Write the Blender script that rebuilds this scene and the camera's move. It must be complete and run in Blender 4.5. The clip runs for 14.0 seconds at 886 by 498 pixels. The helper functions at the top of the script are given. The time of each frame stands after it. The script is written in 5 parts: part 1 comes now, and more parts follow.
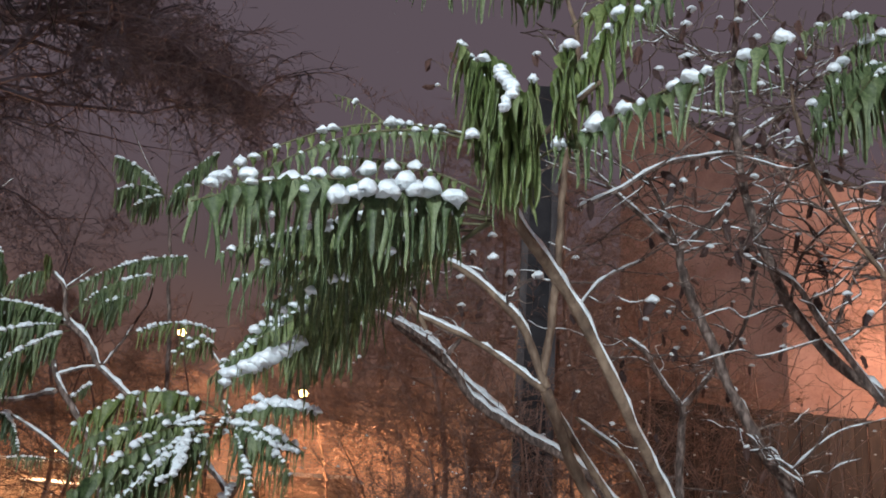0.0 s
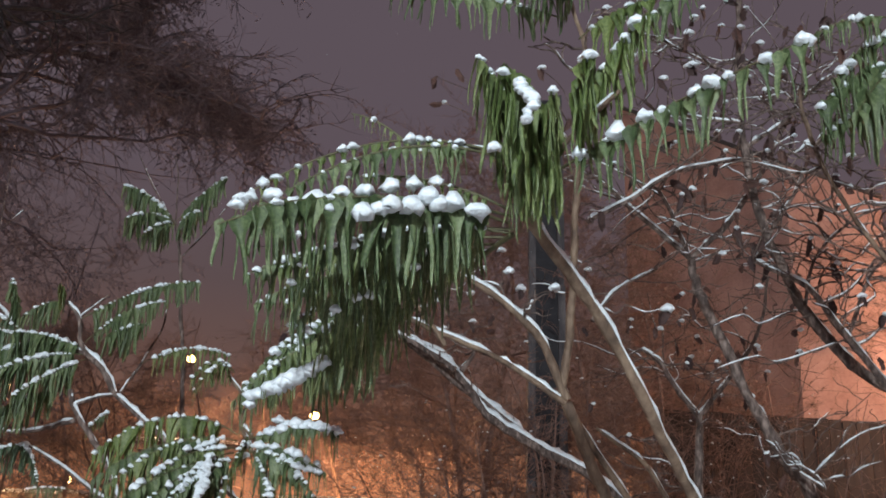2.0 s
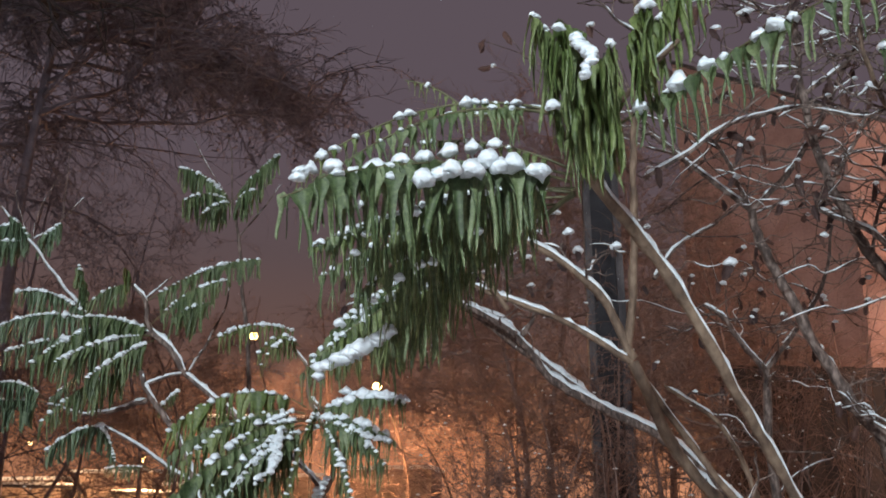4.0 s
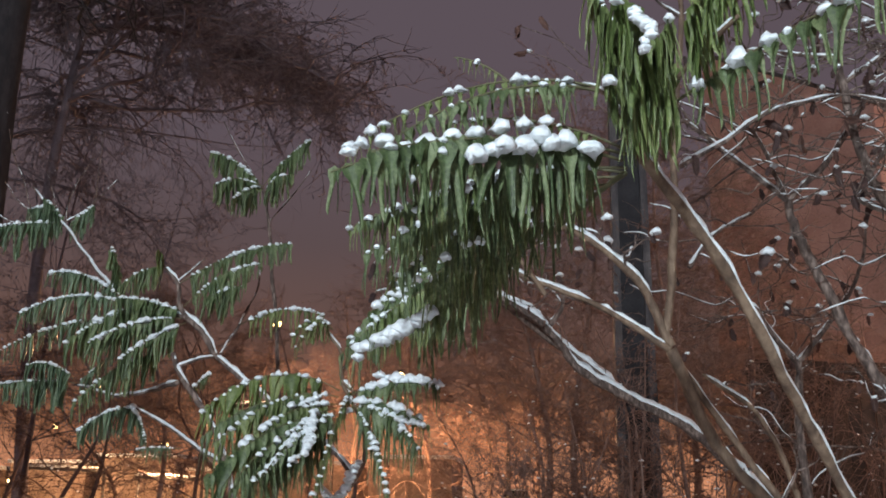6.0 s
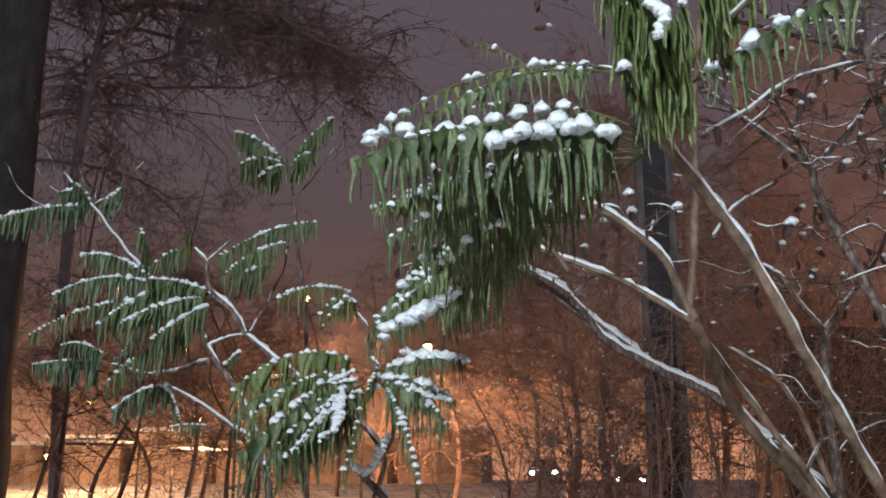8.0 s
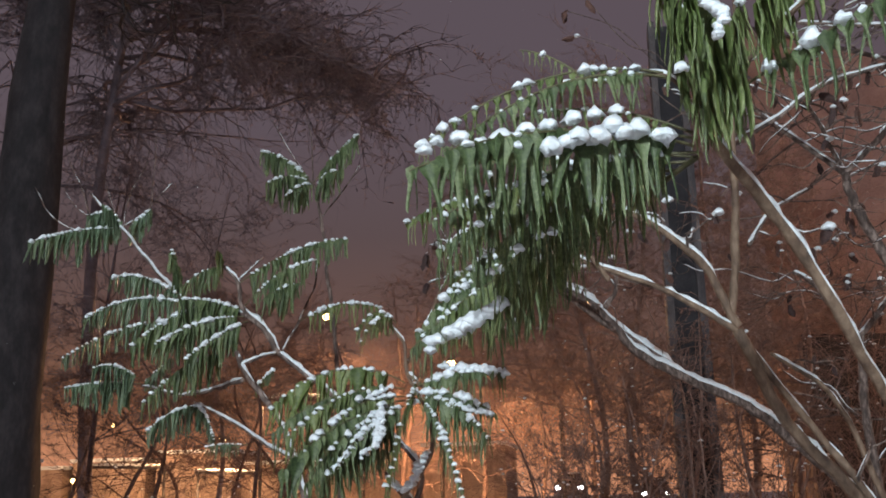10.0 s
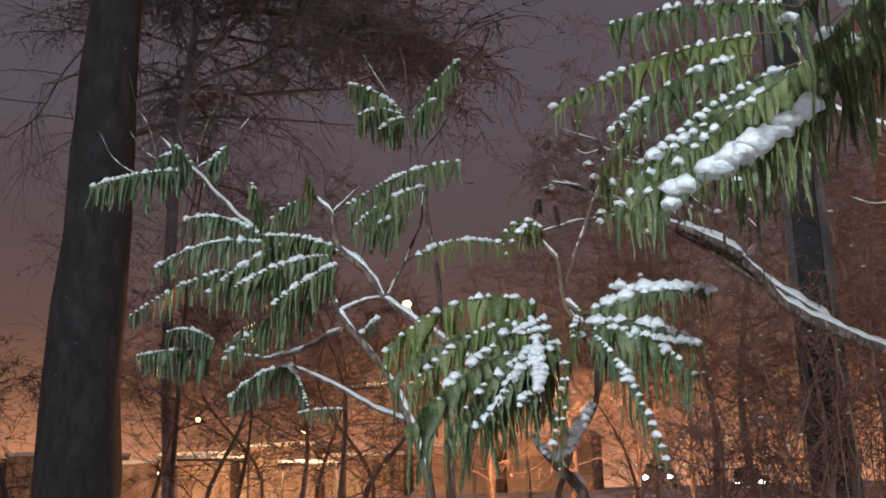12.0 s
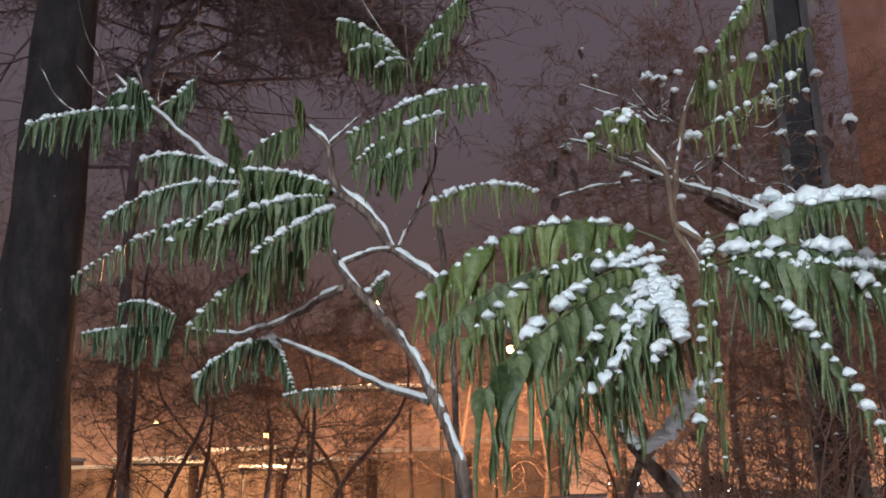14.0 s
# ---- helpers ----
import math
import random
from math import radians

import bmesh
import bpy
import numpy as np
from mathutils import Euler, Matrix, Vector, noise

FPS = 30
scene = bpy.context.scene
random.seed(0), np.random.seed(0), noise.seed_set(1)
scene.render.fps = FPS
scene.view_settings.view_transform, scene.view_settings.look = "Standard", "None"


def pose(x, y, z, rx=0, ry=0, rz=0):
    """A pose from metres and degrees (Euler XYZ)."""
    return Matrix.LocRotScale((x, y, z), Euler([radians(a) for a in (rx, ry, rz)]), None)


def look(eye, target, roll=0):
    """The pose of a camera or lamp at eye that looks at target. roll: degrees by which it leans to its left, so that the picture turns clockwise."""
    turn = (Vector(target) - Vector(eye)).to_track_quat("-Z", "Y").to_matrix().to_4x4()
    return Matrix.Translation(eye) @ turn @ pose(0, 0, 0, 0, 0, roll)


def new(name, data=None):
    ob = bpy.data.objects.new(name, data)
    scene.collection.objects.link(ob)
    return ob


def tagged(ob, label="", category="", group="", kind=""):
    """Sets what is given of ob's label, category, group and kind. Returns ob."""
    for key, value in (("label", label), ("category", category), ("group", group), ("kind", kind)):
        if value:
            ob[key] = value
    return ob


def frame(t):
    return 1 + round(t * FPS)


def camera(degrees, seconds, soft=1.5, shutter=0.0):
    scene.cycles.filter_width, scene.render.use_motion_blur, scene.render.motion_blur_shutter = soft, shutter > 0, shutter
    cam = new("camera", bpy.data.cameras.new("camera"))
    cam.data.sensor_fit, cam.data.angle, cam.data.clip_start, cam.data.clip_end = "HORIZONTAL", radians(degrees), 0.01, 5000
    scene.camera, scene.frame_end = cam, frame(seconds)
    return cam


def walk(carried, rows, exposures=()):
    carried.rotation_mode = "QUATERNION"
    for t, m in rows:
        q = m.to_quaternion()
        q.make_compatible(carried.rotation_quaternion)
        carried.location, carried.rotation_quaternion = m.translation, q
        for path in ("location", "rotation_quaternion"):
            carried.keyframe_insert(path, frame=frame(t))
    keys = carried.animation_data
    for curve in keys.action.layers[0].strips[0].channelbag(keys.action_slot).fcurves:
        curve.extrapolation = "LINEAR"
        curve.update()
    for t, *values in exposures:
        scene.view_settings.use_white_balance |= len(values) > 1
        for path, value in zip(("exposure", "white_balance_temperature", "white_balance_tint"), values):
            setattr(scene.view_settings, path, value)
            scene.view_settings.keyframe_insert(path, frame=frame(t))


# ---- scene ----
cam = camera(48.7, 14.0, soft=1.8)
PATH = [
    (0, (0.029, 0.035, 1.612), (-0.031, 1.953, 2.177), 3.5),
    (0.5, (0.018, 0.036, 1.614), (-0.047, 1.941, 2.22), 2.0),
    (1, (0.007, 0.029, 1.611), (-0.051, 1.923, 2.25), 2.2),
    (1.5, (0.005, 0.031, 1.611), (-0.051, 1.916, 2.276), 2.5),
    (2, (-0.003, 0.031, 1.604), (-0.074, 1.938, 2.203), 1.6),
    (2.5, (-0.014, 0.024, 1.601), (-0.122, 1.941, 2.163), 0.7),
    (3, (-0.018, 0.025, 1.601), (-0.153, 1.944, 2.151), 0.2),
    (5.5, (-0.021, 0.061, 1.596), (-0.253, 1.977, 2.121), -0.2),
    (6, (-0.065, 0.058, 1.584), (-0.292, 1.977, 2.101), 0.7),
    (6.5, (-0.06, 0.052, 1.587), (-0.302, 1.978, 2.071), 0.8),
    (7, (-0.067, 0.043, 1.587), (-0.318, 1.972, 2.051), 0.7),
    (7.5, (-0.053, 0.024, 1.597), (-0.322, 1.953, 2.051), 0.3),
    (9.8, (-0.095, 0.011, 1.59), (-0.401, 1.925, 2.082), -1.0),
    (10, (-0.116, 0.027, 1.59), (-0.432, 1.94, 2.082), -1.1),
    (10.5, (-0.173, 0.165, 1.581), (-0.515, 2.073, 2.072), -1.2),
    (11, (-0.283, 0.419, 1.562), (-0.715, 2.309, 2.05), -1.0),
    (11.5, (-0.364, 0.67, 1.554), (-0.821, 2.554, 2.043), -1.3),
    (12, (-0.517, 0.863, 1.529), (-0.981, 2.749, 2.01), -1.5),
    (12.5, (-0.723, 1.065, 1.551), (-1.17, 2.954, 2.03), -1.7),
    (13, (-0.85, 1.258, 1.546), (-1.262, 3.155, 2.026), -2.0),
    (13.5, (-0.861, 1.454, 1.536), (-1.269, 3.35, 2.022), -1.8),
    (14, (-0.905, 1.609, 1.526), (-1.294, 3.508, 2.017), -1.4),
]
walk(cam, [(t, look(eye, target, roll)) for t, eye, target, roll in PATH])

# ---- sky and light ----
world = bpy.data.worlds.new("night_sky")
scene.world = world
world.use_nodes = True
wn, wl = world.node_tree.nodes, world.node_tree.links
back = wn["Background"]
coord = wn.new("ShaderNodeTexCoord")
sep = wn.new("ShaderNodeSeparateXYZ")
ramp = wn.new("ShaderNodeValToRGB")
wl.new(coord.outputs["Generated"], sep.inputs[0])
wl.new(sep.outputs["Z"], ramp.inputs[0])
wl.new(ramp.outputs[0], back.inputs["Color"])
ramp.color_ramp.elements[0].position = 0.0
ramp.color_ramp.elements[0].color = (0.78, 0.345, 0.190, 1)
for at_, tone in ((0.05, (0.54, 0.230, 0.122)), (0.10, (0.26, 0.119, 0.070)), (0.165, (0.142, 0.080, 0.066)), (0.26, (0.106, 0.073, 0.076)), (0.36, (0.108, 0.082, 0.098))):
    ramp.color_ramp.elements.new(at_).color = (*tone, 1)
ramp.color_ramp.elements[-1].position = 1.0
ramp.color_ramp.elements[-1].color = (0.104, 0.083, 0.106, 1)
back.inputs["Strength"].default_value = 1.0


def lamp_light(name, place, colour, watts, radius, shade=0.0):
    """A lamp's light; a shade keeps it below its head, in a cone of that many degrees."""
    data = bpy.data.lights.new(name, "SPOT" if shade else "POINT")
    if shade:
        data.spot_size, data.spot_blend = math.radians(shade), 0.12
    data.color, data.energy, data.shadow_soft_size = colour, watts, radius
    ob = new(name, data)
    ob.location = place
    return ob


# ---- materials ----
def material(name, colours, scale=8.0, rough=0.6, bump=0.2, bump_scale=40.0, vary=0.0, detail=6.0, stretch=(1, 1, 1), trans=0.0):
    """A surface that wanders between the given colours at two scales, with fine relief."""
    m = bpy.data.materials.new(name)
    m.use_nodes = True
    n, l = m.node_tree.nodes, m.node_tree.links
    b = n["Principled BSDF"]
    tc, mp = n.new("ShaderNodeTexCoord"), n.new("ShaderNodeMapping")
    mp.inputs["Scale"].default_value = stretch
    l.new(tc.outputs["Object"], mp.inputs[0])
    big, fine = n.new("ShaderNodeTexNoise"), n.new("ShaderNodeTexNoise")
    big.inputs["Scale"].default_value, big.inputs["Detail"].default_value = scale, detail
    fine.inputs["Scale"].default_value, fine.inputs["Detail"].default_value = bump_scale, 5.0
    l.new(mp.outputs[0], big.inputs["Vector"])
    l.new(mp.outputs[0], fine.inputs["Vector"])
    add = n.new("ShaderNodeMath")
    add.operation = "MULTIPLY_ADD"
    l.new(fine.outputs["Fac"], add.inputs[0])
    add.inputs[1].default_value = 0.45
    l.new(big.outputs["Fac"], add.inputs[2])
    level = add.outputs[0]
    if vary:
        info, more = n.new("ShaderNodeObjectInfo"), n.new("ShaderNodeMath")
        more.operation = "MULTIPLY_ADD"
        l.new(info.outputs["Random"], more.inputs[0])
        more.inputs[1].default_value = vary
        l.new(level, more.inputs[2])
        shift = n.new("ShaderNodeMath")
        shift.operation = "SUBTRACT"
        l.new(more.outputs[0], shift.inputs[0])
        shift.inputs[1].default_value = vary / 2
        level = shift.outputs[0]
    r = n.new("ShaderNodeValToRGB")
    l.new(level, r.inputs[0])
    lo, hi = 0.45, 0.98
    r.color_ramp.elements[0].position, r.color_ramp.elements[1].position = lo, hi
    r.color_ramp.elements[0].color = (*colours[0], 1)
    r.color_ramp.elements[1].color = (*colours[-1], 1)
    for k, c in enumerate(colours[1:-1], 1):
        r.color_ramp.elements.new(lo + (hi - lo) * k / (len(colours) - 1)).color = (*c, 1)
    l.new(r.outputs[0], b.inputs["Base Color"])
    b.inputs["Roughness"].default_value = rough
    if bump:
        bp = n.new("ShaderNodeBump")
        bp.inputs["Strength"].default_value, bp.inputs["Distance"].default_value = bump, 0.01
        l.new(fine.outputs["Fac"], bp.inputs["Height"])
        l.new(bp.outputs[0], b.inputs["Normal"])
    if trans:
        t, mix, out = n.new("ShaderNodeBsdfTranslucent"), n.new("ShaderNodeMixShader"), n["Material Output"]
        l.new(r.outputs[0], t.inputs["Color"])
        mix.inputs[0].default_value = trans
        l.new(b.outputs[0], mix.inputs[1])
        l.new(t.outputs[0], mix.inputs[2])
        l.new(mix.outputs[0], out.inputs[0])
    return m


def glowing(name, colour, strength):
    m = bpy.data.materials.new(name)
    m.use_nodes = True
    b = m.node_tree.nodes["Principled BSDF"]
    b.inputs["Base Color"].default_value = (*colour, 1)
    b.inputs["Emission Color"].default_value = (*colour, 1)
    b.inputs["Emission Strength"].default_value = strength
    return m


LEAF = material("leaf_green", [(0.034, 0.058, 0.025), (0.080, 0.122, 0.052), (0.165, 0.215, 0.105)], 16, 0.42, 0.25, 60, 0.36, trans=0.25)
LEAF_COOL = material("leaf_blue_green", [(0.032, 0.060, 0.035), (0.070, 0.118, 0.064), (0.135, 0.19, 0.11)], 16, 0.42, 0.25, 60, 0.34, trans=0.18)
LEAF_MID = material("leaf_olive", [(0.046, 0.070, 0.024), (0.105, 0.148, 0.050), (0.20, 0.245, 0.105)], 16, 0.42, 0.25, 60, 0.36, trans=0.25)
LEAF_BRIGHT = material("leaf_yellow_green", [(0.044, 0.074, 0.022), (0.095, 0.142, 0.042), (0.17, 0.22, 0.080)], 16, 0.42, 0.25, 60, 0.36, trans=0.24)
STALK = material("leaf_stalk", [(0.055, 0.062, 0.028), (0.11, 0.10, 0.05)], 20, 0.6, 0.2)
BARK = material("grey_brown_bark", [(0.016, 0.012, 0.011), (0.085, 0.063, 0.054), (0.27, 0.215, 0.185)], 38, 0.88, 1.0, 90, stretch=(1, 1, 0.35))
BARK_TAN = material("tan_bark", [(0.042, 0.027, 0.019), (0.125, 0.086, 0.058), (0.235, 0.175, 0.122)], 24, 0.8, 0.6, 80, stretch=(1, 1, 0.4))
BARK_DARK = material("dark_bark", [(0.010, 0.010, 0.012), (0.022, 0.021, 0.024), (0.044, 0.041, 0.045)], 7, 0.95, 1.0, 26, stretch=(1, 1, 0.45))
TWIG = material("brown_twig", [(0.085, 0.055, 0.046), (0.17, 0.110, 0.090), (0.27, 0.180, 0.148)], 6, 0.85, 0.4)
SNOW = material("snow", [(0.52, 0.61, 0.65), (0.66, 0.74, 0.78), (0.78, 0.85, 0.88)], 45, 0.75, 0.5, 140)
WITHERED = material("withered_leaf", [(0.020, 0.011, 0.012), (0.045, 0.022, 0.019), (0.10, 0.048, 0.034)], 12, 0.7, 0.4, 50, 0.4)


# ---- building blocks ----
def mesh_of(name, verts, faces, mat, smooth=True):
    me = bpy.data.meshes.new(name)
    me.from_pydata([tuple(v) for v in verts], [], faces)
    me.materials.append(mat)
    if smooth:
        me.polygons.foreach_set("use_smooth", [True] * len(me.polygons))
    me.update()
    return me


def thing(name, place, label, category, group="", kind=""):
    ob = new(name)
    ob.location = place
    return tagged(ob, label, category, group, kind)


def part(name, verts, faces, mat, parent, label="", at=(0, 0, 0), smooth=True):
    """A mesh in world places under a thing; its origin lies at `at`."""
    at = Vector(at)
    ob = new(name, mesh_of(name, [Vector(v) - at for v in verts], faces, mat, smooth))
    ob.parent = parent
    ob.location = at - Vector(parent.location)
    return tagged(ob, label)


def glide(points, n=5):
    """A smooth line through the points, with n steps to each stretch."""
    p = [Vector(q) for q in points]
    if len(p) < 3:
        return [p[0].lerp(p[-1], i / n) for i in range(n + 1)]
    slope = []
    for i in range(len(p)):
        a, b = p[max(0, i - 1)], p[min(len(p) - 1, i + 1)]
        reach = (p[i] - a).length + (b - p[i]).length
        slope.append((b - a) / max(reach, 1e-6))
    line = []
    for i in range(len(p) - 1):
        size = (p[i + 1] - p[i]).length
        for k in range(n):
            t = k / n
            line.append(p[i] * (2 * t ** 3 - 3 * t * t + 1) + slope[i] * (size * (t ** 3 - 2 * t * t + t)) + p[i + 1] * (3 * t * t - 2 * t ** 3) + slope[i + 1] * (size * (t ** 3 - t * t)))
    line.append(p[-1])
    return line


def tube(line, radii, sides=7, rough=0.0):
    verts, faces = [], []
    n = len(line)
    side = None
    for i, p in enumerate(line):
        d = (line[min(i + 1, n - 1)] - line[max(i - 1, 0)]).normalized()
        if side is None:
            side = d.orthogonal().normalized()
        side = (side - d * side.dot(d)).normalized()
        up = d.cross(side)
        for k in range(sides):
            a = 2 * math.pi * k / sides
            r = radii[i] * (1 + rough * noise.noise(p * 14 + Vector((k * 0.7, 0, 0))))
            verts.append(p + side * (r * math.cos(a)) + up * (r * math.sin(a)))
    for i in range(n - 1):
        for k in range(sides):
            a, b = i * sides + k, i * sides + (k + 1) % sides
            faces.append((a, b, b + sides, a + sides))
    faces.append(tuple(range(sides))[::-1])
    faces.append(tuple(range((n - 1) * sides, n * sides)))
    return verts, faces


def join(store, data):
    v, f = data
    o = len(store[0])
    store[0].extend(v)
    store[1].extend(tuple(i + o for i in q) for q in f)


_b = bmesh.new()
bmesh.ops.create_icosphere(_b, subdivisions=2, radius=1)
BALL = ([v.co.copy() for v in _b.verts], [tuple(v.index for v in f.verts) for f in _b.faces])
_b.free()


def lump(place, rx, ry, rz, turn=0.0, seed=0.0, under=0.35):
    """An uneven rounded cap of snow that sags over its support."""
    c, s = math.cos(turn), math.sin(turn)
    out = []
    for v in BALL[0]:
        k = 1 + 0.40 * noise.noise(v * 1.5 + Vector((seed, seed * 0.7, 0))) + 0.20 * noise.noise(v * 3.3 + Vector((0, seed, seed)))
        slim = 1.1 - 0.45 * max(0.0, v.z)
        z = v.z * 1.05 * k if v.z > 0 else v.z * under * 0.8
        sag = max(0.0, 0.35 - v.z) * max(0.0, noise.noise(v * 2.2 + Vector((seed, 0, seed))) + 0.05)
        x, y, z = v.x * rx * k * slim, v.y * ry * k * slim, (z - 1.1 * sag - 0.12) * rz
        out.append(Vector((place[0] + x * c - y * s, place[1] + x * s + y * c, place[2] + z)))
    return out, BALL[1]


def drift(a, b, wide, thick, seed=0.0):
    """A larger patch of snow: clods that run together along the line from a to b."""
    a, b = Vector(a), Vector(b)
    r = random.Random(seed)
    n = max(3, round((b - a).length / (wide * 0.7)) + 1)
    store = ([], [])
    for i in range(n):
        t = i / (n - 1)
        size = wide * (0.42 + 0.36 * math.sin(math.pi * (0.12 + 0.76 * t))) * r.uniform(0.8, 1.25)
        p = a.lerp(b, t) + Vector((r.gauss(0, 0.22), r.gauss(0, 0.22), r.gauss(0, 0.16))) * wide
        join(store, lump(p, size, size * r.uniform(0.8, 1.2), max(thick * 0.6, size * 0.75), r.uniform(0, 6.28), r.uniform(0, 50), 0.7))
    return store


def ridge(line, radii, seed=0.0, cover=0.75):
    """Snow lying along the upper side of a branch, with gaps."""
    verts, faces = [], []
    n = len(line)
    for i, p in enumerate(line):
        d = (line[min(i + 1, n - 1)] - line[max(i - 1, 0)]).normalized()
        flat = math.sqrt(max(0.0, 1 - d.z * d.z))
        side = Vector((-d.y, d.x, 0))
        side = side.normalized() if side.length > 1e-4 else Vector((1, 0, 0))
        up = side.cross(d)
        up = up if up.z > 0 else -up
        wild = 1.0 if cover < 0.75 else 0.45
        k = 0.9 * cover + wild * (0.9 * noise.noise(p * 8 + Vector((seed, 0, 0))) + 0.8 * noise.noise(p * 29))
        k = max(0.03, min(1.0, k * 1.5)) * min(1.0, 1.35 * flat ** 1.3)
        if i in (0, n - 1):
            k = 0.03
        w, h = radii[i] * 0.8 * k, radii[i] * (0.4 + 0.5 * k) * k + 0.003 * k
        for a in range(7):
            b = math.pi * a / 6
            j = 1 + 0.55 * noise.noise(p * 55 + Vector((a * 0.9, seed, 0)))
            verts.append(p + side * (w * 1.08 * j * math.cos(b)) + up * (radii[i] * 0.62 + h * 1.15 * j * math.sin(b)))
    for i in range(n - 1):
        for k in range(6):
            a = i * 7 + k
            faces.append((a, a + 1, a + 8, a + 7))
        faces.append((i * 7 + 6, i * 7, i * 7 + 7, i * 7 + 13))
    return verts, faces


def leaflet_mesh(name, mat, seed, width, fold, out, waist=(0.30, 0.48)):
    """A wilted leaflet, one long: a broad shoulder bent over its stalk that funnels into a rolled, hanging strap."""
    r = random.Random(seed)
    verts, faces = [], []
    p = Vector((0, 0, 0))
    rows = 11
    twist = r.uniform(-1.0, 1.0)
    sway, curl = r.uniform(-0.16, 0.16), r.uniform(-0.5, 0.5)
    slim = r.uniform(*waist)
    neck = r.uniform(0.30, 0.48)
    for i in range(rows):
        s = i / (rows - 1)
        drop = math.radians(-20 - 66 * min(1.0, s / out) ** 0.8) if s < out else math.radians(-86 - 7 * math.sin(seed + 5 * s))
        d = Vector((math.cos(drop), sway * math.sin(3.1 * s) + curl * max(0.0, s - 0.75), math.sin(drop))).normalized()
        if i:
            p = p + d / (rows - 1)
        if s < 0.1:
            w = 0.55 + 4.5 * s
        elif s < neck:
            u = (s - 0.1) / (neck - 0.1)
            w = 1 - (1 - slim) * u * u * (3 - 2 * u)
        else:
            w = slim * (1 - 0.35 * (s - neck) / (1 - neck))
        w *= width * 1.15 * (1.0 if s < 0.86 else max(0.12, 1 - ((s - 0.86) / 0.15) ** 2))
        across = Vector((math.sin(twist * s) * 0.9, math.cos(twist * s), 0)).normalized()
        back_ = d.cross(across).normalized()
        f = fold * (0.45 + 0.75 * min(1.0, s / neck))
        for c in (-1, -0.5, 0, 0.5, 1):
            a = abs(c)
            verts.append(p + across * (w * c * math.cos(f * (0.6 + 0.4 * a))) + back_ * (w * (a ** 1.4) * math.sin(f)) * (1 if c > 0 else 0.8))
    for i in range(rows - 1):
        for c in range(4):
            a = i * 5 + c
            faces.append((a, a + 1, a + 6, a + 5))
    return mesh_of(name, verts, faces, mat)


def leaflet_set(mat, broad, waist=(0.30, 0.48)):
    return [leaflet_mesh("leaflet", mat, k * 3.7 + 1, broad + 0.3 * broad * (k % 3), 0.6 + 0.17 * (k % 4), 0.08 + 0.035 * (k % 3), waist) for k in range(10)]


SETS = {"green": leaflet_set(LEAF, 0.105), "bright": leaflet_set(LEAF_BRIGHT, 0.100), "slim": leaflet_set(LEAF, 0.066), "slim_bright": leaflet_set(LEAF_MID, 0.066),
        "mid": leaflet_set(LEAF_MID, 0.066, (0.45, 0.7)), "cool": leaflet_set(LEAF_COOL, 0.082, (0.6, 0.85)), "comb": leaflet_set(LEAF, 0.082, (0.6, 0.85)), "comb_bright": leaflet_set(LEAF_BRIGHT, 0.076, (0.5, 0.75))}
chance = random.Random(7)
GROWN = []


def branch(tree, points, r0, r1, mat=None, snow=None, name="branch", cover=0.75, bend=0.010):
    """A tapered limb through the places, with snow on it where a store is given."""
    r0, r1 = r0 * 0.84, r1 * 0.84
    line = glide(points, 9)
    n = len(line)
    line = [p + Vector((noise.noise(p * 5), noise.noise(p * 5 + Vector((9, 0, 0))), noise.noise(p * 5 + Vector((0, 9, 0))))) * bend + Vector((noise.noise(p * 17), 0, noise.noise(p * 17 + Vector((5, 0, 0))))) * (0.28 * r0) for p in line]
    radii = [r0 + (r1 - r0) * i / (n - 1) for i in range(n)]
    radii = [r * (1 + 0.22 * noise.noise(p * 16)) for r, p in zip(radii, line)]
    v, f = tube(line, radii, 8, 0.18)
    part(name, v, f, mat or BARK, tree, at=points[0])
    GROWN.append((tree, line))
    if snow is not None:
        join(snow, ridge(line, radii, chance.uniform(0, 9), cover))


